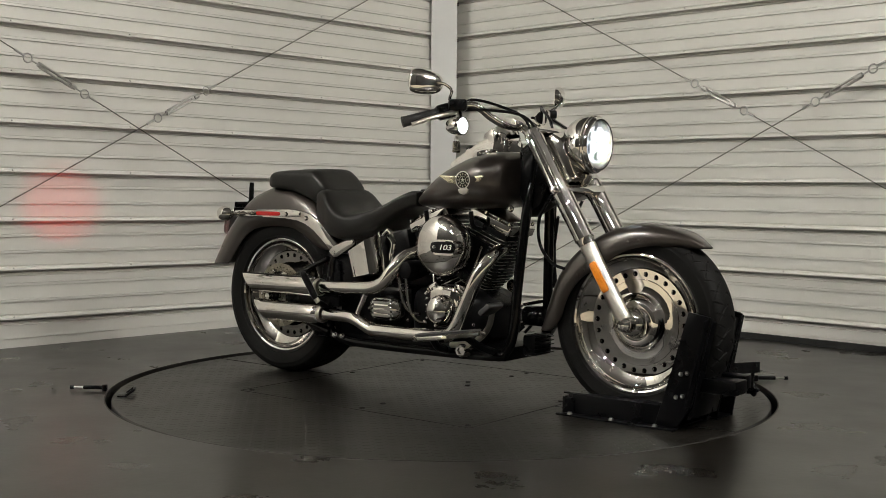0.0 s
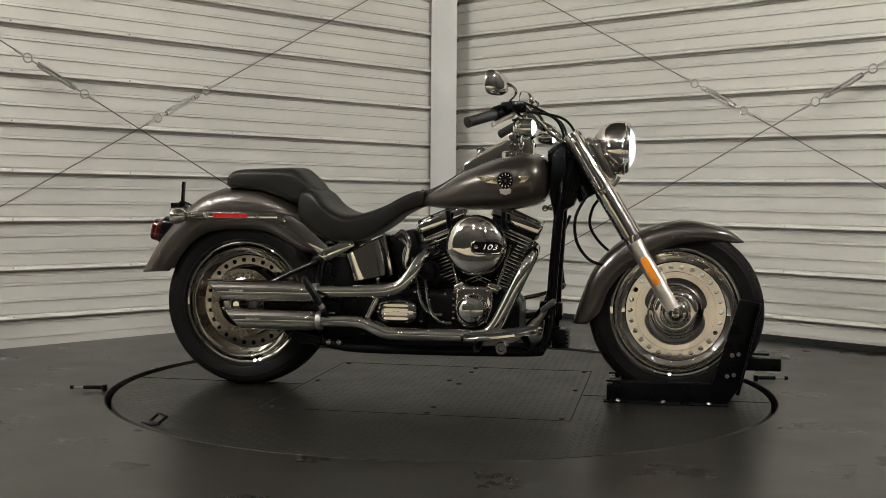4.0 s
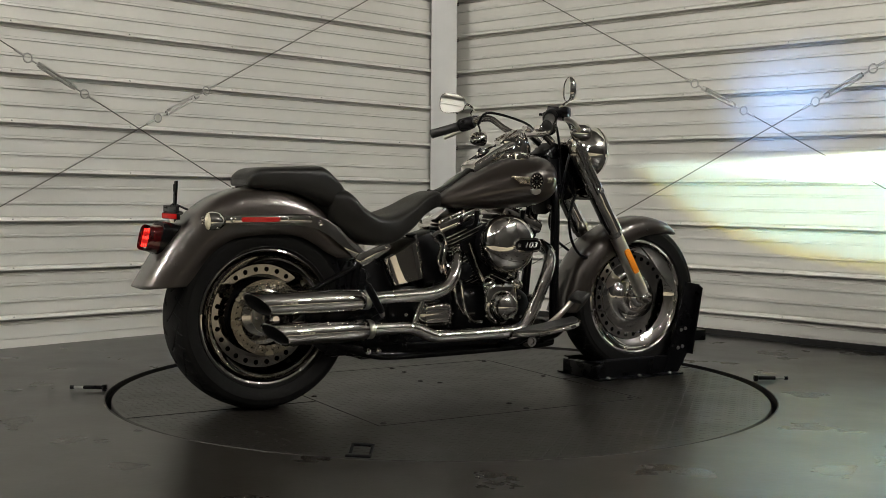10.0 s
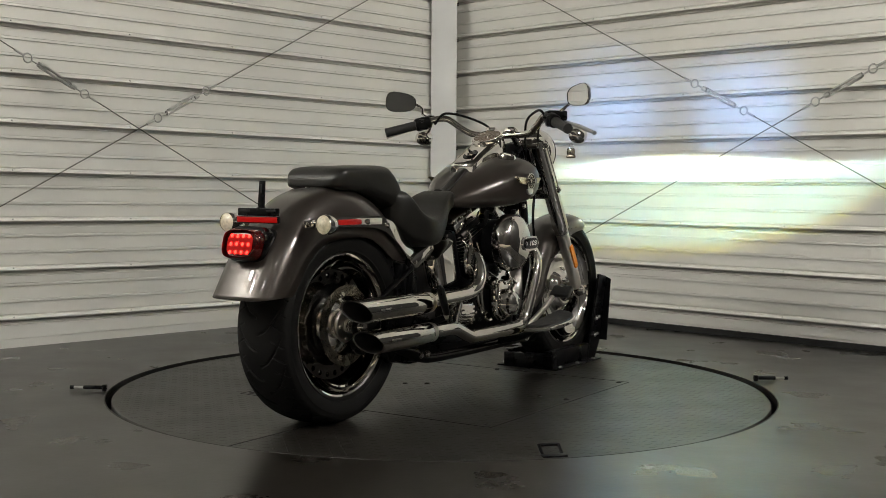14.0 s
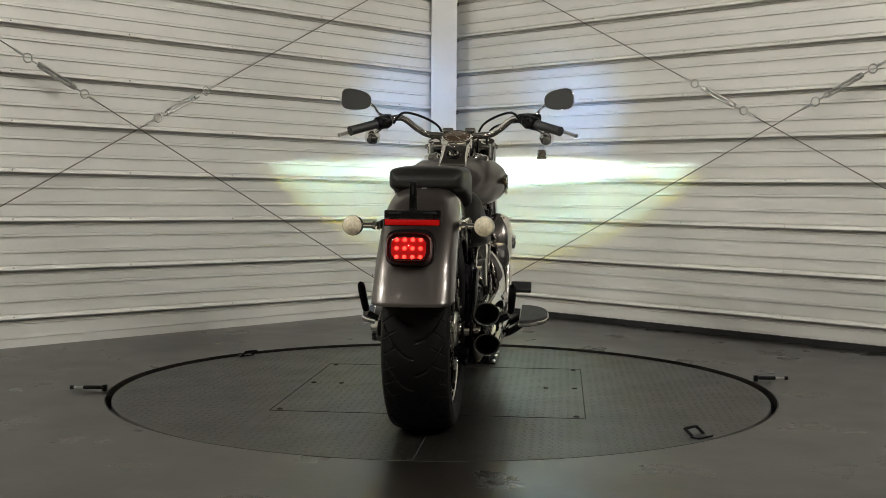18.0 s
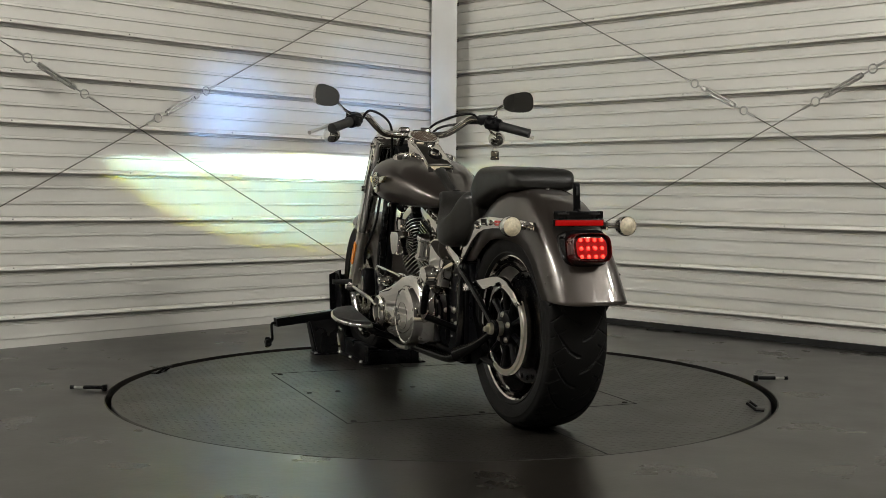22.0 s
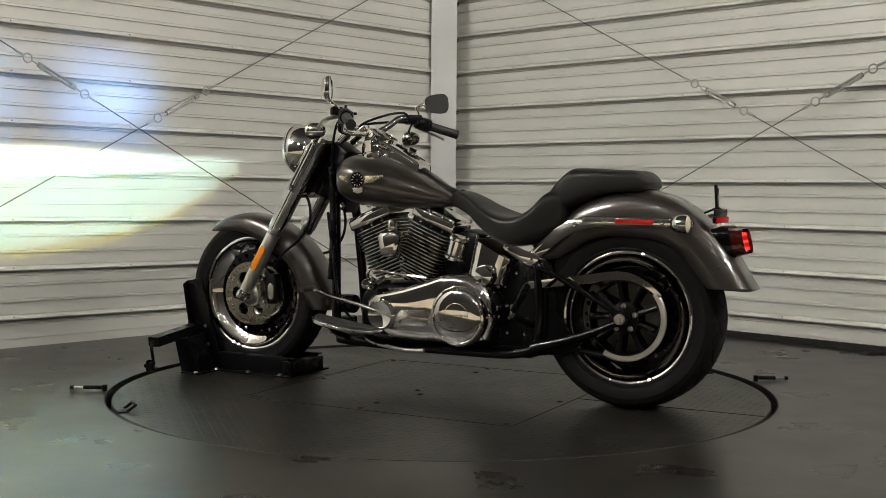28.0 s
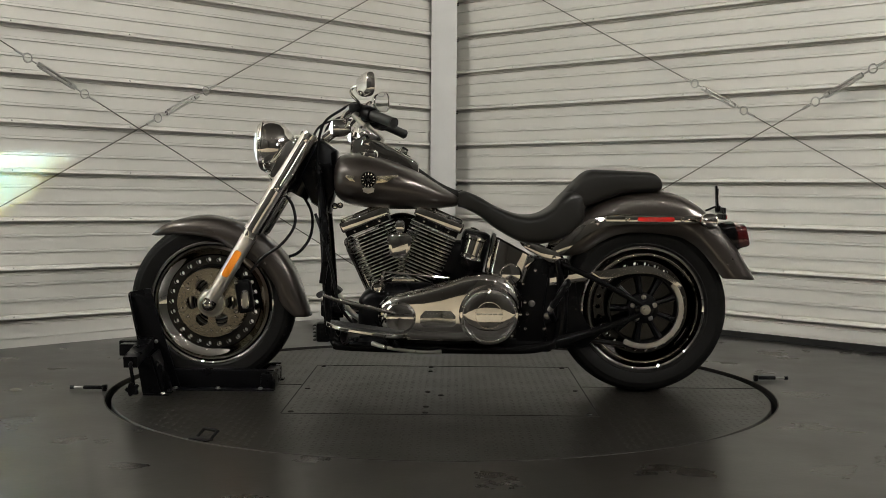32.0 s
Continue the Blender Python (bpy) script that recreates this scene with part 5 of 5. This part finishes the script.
bp("chain_case", slab([(-0.30, 0.24), (-0.30, 0.36), (-0.40, 0.38), (-0.47, 0.34), (-0.56, 0.24), (-0.48, 0.19)], 0.085, 0.10, 0.004), BLACK)
bp("oil_filter", lathe([(0.0001, 0.0), (0.034, 0.0), (0.037, 0.006), (0.037, 0.072), (0.030, 0.085), (0.0001, 0.087)], at(0.375, 0.05, 0.30, AX_X), 28), GLOSSBLACK, "black oil filter")
# handlebar
BAR = [(0.170, 0.415, 0.987), (0.245, 0.325, 1.018), (0.290, 0.280, 1.038), (0.335, 0.228, 1.047), (0.37, 0.17, 1.005), (0.395, 0.12, 0.982), (0.40, 0.0, 0.978)]
bp("handlebar", tube(BAR + [(x, -y, z) for x, y, z in BAR[::-1][1:]], 0.0138, 16, 6), CHROME, "chrome handlebar")
for s in (-1, 1):
    o, q = Vector((0.248, s * 0.322, 1.018)), Vector((0.168, s * 0.418, 0.985))
    d = (q - o).normalized()
    bp("grip", tube([tuple(o + d * w) for w in (0.0, 0.004, 0.008, 0.118, 0.125, 0.129)], [0.017, 0.021, 0.0185, 0.0185, 0.0195, 0.012], 20, 2), GRIPRUBBER, "black rubber grip")
    sh = bp("switch_housing", tube([tuple(o - d * 0.062), tuple(o - d * 0.058), tuple(o - d * 0.004), tuple(o)], [0.017, 0.026, 0.027, 0.020], 18, 2), BLACK, "black switch housing")
    part("switch_box", box((0.046, 0.050, 0.044), at(o.x + 0.016, o.y - s * 0.022, o.z + 0.004) @ Matrix.Rotation(radians(-s * 40), 4, "Z"), 0.010), BLACK, sh)
    part("switch_button", box((0.012, 0.014, 0.010), at(o.x - 0.012, o.y - s * 0.040, o.z + 0.016) @ Matrix.Rotation(radians(-s * 40), 4, "Z"), 0.003), BLACK, sh)
    m = at(o.x + 0.062, o.y - s * 0.030, o.z + 0.026) @ Matrix.Rotation(radians(-s * 42), 4, "Z")
    bp("reservoir", box((0.062, 0.080, 0.040) if s < 0 else (0.036, 0.046, 0.034), m, 0.008), BLACK, "black brake fluid reservoir" if s < 0 else "black clutch lever bracket")
    bp("lever", tube([(o.x + 0.060, o.y - s * 0.025, o.z + 0.006), (o.x + 0.066, o.y + s * 0.020, o.z - 0.004), (o.x + 0.050, o.y + s * 0.080, o.z - 0.018), (o.x + 0.022, o.y + s * 0.148, o.z - 0.042), (o.x + 0.016, o.y + s * 0.158, o.z - 0.046)], [0.010, 0.009, 0.008, 0.0068, 0.0085], 12), SATIN, "polished hand lever")
    # mirror: a domed shell whose glass looks back and slightly inward
    mm = at(0.268, s * 0.412, 1.117) @ Matrix.Rotation(radians(27 if s > 0 else -24), 4, "Z") @ Matrix.Rotation(radians(5 * s), 4, "X")
    out = [(y, z) for y, z in oval(0, 0, 0.064, 0.041, 36, 2.9)]
    out = [(y, z * (1.0 + s * 0.16 * y / 0.064)) for y, z in out]
    bm = bmesh.new()
    skin(bm, [[mm @ Vector((x, y * k, z * k)) for y, z in out] for x, k in ((-0.006, 0.955), (-0.009, 0.975), (-0.007, 1.0), (0.002, 1.0), (0.010, 0.93), (0.019, 0.74), (0.024, 0.45), (0.026, 0.15))])
    mir = bp("mirror", bm, CHROME, "chrome rear-view mirror")
    bm = bmesh.new()
    skin(bm, [[mm @ Vector((x, y * 0.953, z * 0.953)) for y, z in out] for x in (-0.0065, -0.0045)])
    part("mirror_glass", bm, MIRRORGLASS, mir, "mirror glass")
    bp("mirror_stem", tube([(o.x + 0.050, o.y - s * 0.020, o.z + 0.035), (0.302, s * 0.325, 1.066), (0.325, s * 0.345, 1.092), (0.315, s * 0.375, 1.112), (0.288, s * 0.402, 1.116)], [0.007, 0.0058, 0.0055, 0.0055, 0.008], 10), CHROME, "chrome mirror stem")
    # front signal
    sx, sy, sz = 0.360, s * 0.360, 0.970
    sg = bp("front_signal", lathe([(0.027, 0.026), (0.031, 0.026), (0.0325, 0.018), (0.0315, 0.004), (0.029, -0.014), (0.021, -0.032), (0.010, -0.041), (0.0001, -0.043)], at(sx, sy, sz, AX_X), 28), CHROME, "chrome bullet turn signal")
    part("lens", lathe([(0.0001, 0.038), (0.015, 0.035), (0.0275, 0.024)], at(sx, sy, sz, AX_X), 24), LEDSIG, sg, "lit white lens")
    part("signal_arm", tube([(sx - 0.005, sy - s * 0.018, sz + 0.022), (sx - 0.01, sy - s * 0.035, sz + 0.03), (o.x + 0.07, o.y - s * 0.03, o.z + 0.01)], 0.006, 10), CHROME, sg)
    # control cables
    bp("control_cable", tube([(o.x + 0.05, o.y - s * 0.06, o.z + 0.004), (0.315, s * 0.22, 1.068), (0.385, s * 0.13, 1.045), (0.45, s * 0.08, 1.0), (0.475, s * 0.07, 0.90), (0.47, s * 0.075, 0.78)], 0.0052, 8), BLACK, "black control cable")
bp("control_cable", tube([(0.30, -0.26, 1.03), (0.39, -0.20, 1.03), (0.475, -0.13, 1.01), (0.515, -0.10, 0.945), (0.50, -0.085, 0.86), (0.47, -0.08, 0.72)], 0.005, 8), BLACK, "black control cable")
bp("brake_hose", tube([(0.60, 0.075, 0.735), (0.565, 0.095, 0.69), (0.555, 0.11, 0.62), (0.60, 0.12, 0.55), (0.68, 0.118, 0.49), (0.73, 0.105, 0.43)], 0.0058, 8), BLACK, "black brake hose")
bp("brake_hose", tube([(0.555, -0.07, 0.74), (0.515, -0.085, 0.66), (0.52, -0.088, 0.57), (0.565, -0.080, 0.505), (0.62, -0.070, 0.485)], 0.0058, 8), BLACK, "black brake hose")
bp("wiring_loom", tube([(0.47, 0.085, 0.84), (0.452, 0.10, 0.70), (0.44, 0.115, 0.60), (0.44, 0.12, 0.48), (0.45, 0.12, 0.40)], [0.012, 0.013, 0.014, 0.013, 0.012], 10), BLACK, "black wiring loom")
bp("clutch_cable", tube([(0.48, 0.09, 0.66), (0.44, 0.13, 0.56), (0.41, 0.15, 0.45), (0.38, 0.16, 0.32), (0.30, 0.15, 0.22)], 0.006, 8), BLACK)
# front caliper
cal = bp("brake_caliper", box((0.060, 0.052, 0.125), at(0.748, 0.083, 0.345) @ Matrix.Rotation(radians(8), 4, "Y"), 0.014), BLACK, "black front brake caliper")
part("caliper_oval", slab(oval(0.742, 0.335, 0.0155, 0.036, 24, 3), 0.108, 0.1125, 0.002), CHROME, cal, "chrome oval plate")
part("caliper_inset", slab(oval(0.742, 0.335, 0.0105, 0.030, 24, 3), 0.1126, 0.1138, 0.0004), SATIN, cal)
for z in (0.29, 0.40):
    bolt(0.775, 0.110, z, 1, cal, 0.009)
bp("rear_caliper", box((0.13, 0.05, 0.055), at(-0.665, -0.108, 0.265) @ Matrix.Rotation(radians(-30), 4, "Y"), 0.012), BLACK, "black rear brake caliper")
# floorboards, pedal, pegs
for s in (-1, 1):
    tiltm = at(0.27, 0, 0.250) @ Matrix.Rotation(radians(-8), 4, "Y")
    out = [(-0.150, 0.262), (0.150, 0.262)] + [(0.150 - 0.30 * t, 0.262 + 0.118 * (1 - abs(2 * t - 1) ** 2.6) ** 0.55) for t in np.linspace(0.02, 0.98, 18).tolist()]
    fb = None
    for nm, z0, z1, k, mt in (("floorboard", -0.012, 0.004, 1.0, CHROME), ("floorboard_pad", 0.003, 0.012, 0.9, GRIPRUBBER)):
        bm = bmesh.new()
        ring = [(x * k, s * (0.318 + (y - 0.318) * k)) for x, y in out]
        skin(bm, [[tiltm @ Vector((x, y, z0)) for x, y in ring], [tiltm @ Vector((x, y, z1)) for x, y in ring]])
        if fb is None:
            fb = bp(nm, bm, mt, "half-moon floorboard with a chrome rim", bev=0.004)
        else:
            part("pad", bm, mt, fb, "black rubber pad", bev=0.002)
    bp("floorboard_bracket", tube([(0.16, s * 0.13, 0.17), (0.18, s * 0.22, 0.19), (0.20, s * 0.28, 0.228)], 0.014, 10), BLACK)
    bp("floorboard_bracket", tube([(0.36, s * 0.13, 0.18), (0.36, s * 0.22, 0.21), (0.35, s * 0.28, 0.248)], 0.014, 10), BLACK)
    pg = bp("passenger_peg", tube([(-0.462, s * 0.262, 0.428), (-0.455, s * 0.262, 0.418), (-0.408, s * 0.255, 0.342), (-0.402, s * 0.253, 0.332)], [0.009, 0.0135, 0.0125, 0.009], 14, 2), BLACK, "folded black rubber passenger peg")
    part("peg_end", rod((-0.402, s * 0.253, 0.332), (-0.394, s * 0.245, 0.318), 0.010, 12), SATIN, pg)
    bp("peg_bracket", tube([(-0.42, s * 0.13, 0.27), (-0.405, s * 0.20, 0.30), (-0.396, s * 0.245, 0.318)], 0.012, 10), BLACK)
bp("brake_pedal", tube([(0.19, -0.16, 0.195), (0.30, -0.175, 0.215), (0.38, -0.20, 0.27), (0.425, -0.235, 0.335)], [0.011, 0.011, 0.011, 0.010], 10), SATIN, "polished brake pedal")
bp("pedal_pad", box((0.055, 0.085, 0.020), at(0.437, -0.262, 0.350) @ Matrix.Rotation(radians(-38), 4, "Y"), 0.006), GRIPRUBBER, "black brake pedal pad")
bp("pedal_pivot", lathe([(0.0001, 0.012), (0.010, 0.012), (0.012, 0.018), (0.020, 0.018), (0.024, 0.010), (0.024, -0.03)], at(0.262, -0.185, 0.184, AX_Y), 20), CHROME)
# fender struts
for s in (-1, 1):
    y0, y1 = s * 0.1195, s * 0.129
    st = bp("fender_strut", slab([(-1.0, 0.636), (-1.003, 0.648), (-1.0, 0.660), (-0.92, 0.664), (-0.68, 0.669), (-0.622, 0.667), (-0.598, 0.661), (-0.550, 0.651), (-0.500, 0.620), (-0.455, 0.577), (-0.413, 0.542), (-0.405, 0.525), (-0.418, 0.505), (-0.452, 0.515), (-0.494, 0.556), (-0.536, 0.592), (-0.582, 0.613), (-0.629, 0.626), (-0.70, 0.633)], y0, y1, 0.003), CHROME, "chrome fender strut")
    part("strut_bracket", slab([(-0.440, 0.514), (-0.445, 0.506), (-0.418, 0.484), (-0.400, 0.487), (-0.312, 0.536), (-0.304, 0.548), (-0.310, 0.560), (-0.328, 0.563), (-0.424, 0.528)], y1 - s * 0.002, y1 + s * 0.007, 0.003), CHROME, st)
    part("strut_groove", box((0.36, 0.003, 0.022), at(-0.79, y1 + s * 0.0004, 0.6505), 0.001), CHROME, st)
    for x, z in ((-0.895, 0.6505), (-0.690, 0.6505), (-0.578, 0.636), (-0.418, 0.505), (-0.322, 0.551)):
        bolt(x, y1 + s * 0.001, z, s, st, 0.010)
    rr = bp("red_reflector", slab(oval(-0.796, 0.6505, 0.069, 0.0085, 20, 8), y1 + s * 0.0015, y1 + s * 0.0055, 0.0012), REDREF, "red side reflector", parent=st)
    # rear signal
    rs = bp("rear_signal", lathe([(0.029, -0.018), (0.031, -0.012), (0.0315, 0.0), (0.028, 0.018), (0.018, 0.036), (0.008, 0.041), (0.0001, 0.042)], at(-0.985, s * 0.197, 0.648, AX_X), 28), CHROME, "chrome bullet turn signal")
    part("lens", lathe([(0.0001, -0.0275), (0.015, -0.025), (0.0265, -0.018), (0.029, -0.016)], at(-0.985, s * 0.197, 0.648, AX_X), 24), SIGNALLENS, rs, "clear round lens")
    bp("signal_stem", tube([(-0.965, s * 0.118, 0.648), (-0.965, s * 0.140, 0.648), (-0.968, s * 0.142, 0.648), (-0.972, s * 0.176, 0.648)], [0.014, 0.013, 0.0085, 0.0085], 14, 2), CHROME, "chrome signal stem")
# tail lamp and plate bracket
TY = 0.008
tl = bp("tail_lamp", hull([(-1.165, 0.548, 0.606, 0.052), (-1.163, 0.540, 0.616, 0.060), (-1.150, 0.533, 0.626, 0.066), (-1.11, 0.532, 0.634, 0.067), (-1.06, 0.555, 0.634, 0.058)], 32, 3.6), REDLENS, "smoked red tail lamp")
bm = bmesh.new()
skin(bm, [[Vector((x, y * k, 0.578 + (z - 0.578) * k)) for y, z in oval(0, 0.578, 0.064, 0.045, 40, 3.6)] for x, k in ((-1.150, 1.0), (-1.168, 1.0), (-1.174, 0.975), (-1.1755, 0.955), (-1.173, 0.94), (-1.164, 0.93))], cap=False)
part("lamp_rim", bm, REDLENS, tl, "smoked lens rim")
tl.matrix_basis = Matrix.Translation((-1.100, TY, 0.585)) @ Matrix.Rotation(radians(13), 4, "Y") @ Matrix.Translation((1.120, 0, -0.585))
bm = bmesh.new()
skin(bm, [[Vector((x, y, z)) for y, z in oval(0, 0.578, 0.050, 0.031, 32, 4)] for x in (-1.1660, -1.1645)])
part("lamp_panel", bm, LEDDIM, tl, "faintly lit red panel")
part("lamp_foot", hull([(-1.135, 0.53, 0.640, 0.070), (-1.10, 0.53, 0.645, 0.072), (-1.06, 0.56, 0.645, 0.066)], 32, 4), GLOSSBLACK, tl, "dark lamp foot")
# a narrow red beam from the middle of the lamp
TLB = tl.matrix_basis.inverted() @ at(-1.1475, TY, 0.596, Matrix.Rotation(radians(11.5), 4, "Z") @ Matrix.Rotation(radians(4), 4, "Y") @ BACK)
part("light_source", lathe([(0.00004, 0.0005), (0.00025, 0.0005)], TLB, 10), BEAMRED, tl)
part("barrel", lathe([(0.0001, -0.001), (0.0011, -0.001), (0.0011, 0.0065)], TLB, 16), PITMAT, tl)
for r in range(3):
    for c in range(4):
        part("led", lathe([(0.0001, 0.0012), (0.0045, 0.0008), (0.0058, 0.0)], at(-1.1662, -0.0345 + 0.023 * c, 0.553 + 0.025 * r, BACK), 10), LEDRED, tl, "lit red diode")
plate = bp("number_plate_bracket", box((0.006, 0.166, 0.024), at(-1.062, TY, 0.684), 0.003), BLACK, "black number plate bracket")
for s in (-1, 1):
    part("slot", box((0.002, 0.038, 0.006), at(-1.0655, TY + s * 0.052, 0.688), 0.0005), PITMAT, plate)
part("tongue", slab([(-0.012, -0.002), (0.012, -0.002), (0.010, 0.085), (-0.010, 0.085)], -0.004, 0.004, 0.0015, None, at(-1.050, TY, 0.694) @ Matrix.Rotation(radians(90), 4, "Z") @ Matrix.Rotation(radians(4), 4, "X")), BLACK, plate, "black slotted tongue")
part("tongue_foot", tube([(-1.05, TY, 0.70), (-1.054, TY, 0.69), (-1.060, TY, 0.684)], [0.009, 0.014, 0.010], 8), BLACK, plate)
part("tongue_slot", box((0.010, 0.005, 0.026), at(-1.049, TY, 0.755), 0.001), PITMAT, plate)
part("tongue_stay", rod((-1.048, TY, 0.700), (-1.005, TY, 0.682), 0.004, 8), BLACK, plate)
part("light_bar_housing", box((0.012, 0.168, 0.022), at(-1.062, TY, 0.6605), 0.003), BLACK, plate, "black light bar housing")
part("light_bar", box((0.003, 0.160, 0.0165), at(-1.0692, TY, 0.6605), 0.001), LEDDIM, plate, "lit red light bar")
bp("fender_inner", shell(
    [(-1.10, 0.50), (-1.03, 0.60), (-0.93, 0.69), (-0.81, 0.73), (-0.66, 0.715), (-0.54, 0.62), (-0.47, 0.45), (-0.45, 0.30)],
    [(-1.03, 0.47), (-0.98, 0.535), (-0.89, 0.592), (-0.80, 0.608), (-0.66, 0.603), (-0.56, 0.55), (-0.52, 0.42), (-0.50, 0.30)],
    [0.108, 0.108, 0.108, 0.108, 0.108, 0.106, 0.100, 0.095], 0.4), BLACK, "black inner fender")
# charm on the right front signal
ch = bp("key_charm", box((0.010, 0.034, 0.030), at(0.345, -0.342, 0.905), 0.008, seg=3), STEEL, "small metal charm on a ring")
part("charm_arm", box((0.008, 0.040, 0.012), at(0.345, -0.342, 0.887), 0.004), STEEL, ch)
part("charm_ring", tube([(0.345, -0.342 + 0.009 * math.cos(a), 0.926 + 0.011 * math.sin(a)) for a in np.linspace(0, 2 * math.pi, 11).tolist()], 0.002, 6, 2), GALV, ch)


def motions():
    rows, rows_bike = [], []
    for t in range(0, 33):
        a = heading(t)
        rows.append((float(t), pose(0, 0, 0, 0, 0, a)))
        rows_bike.append((float(t), pose(0, 0, 0, 0, 0, a) @ pose(0, OFF_Y, 0)))
    walk(turntable, rows)
    walk(chock, rows_bike)
    walk(bike, rows_bike)


motions()
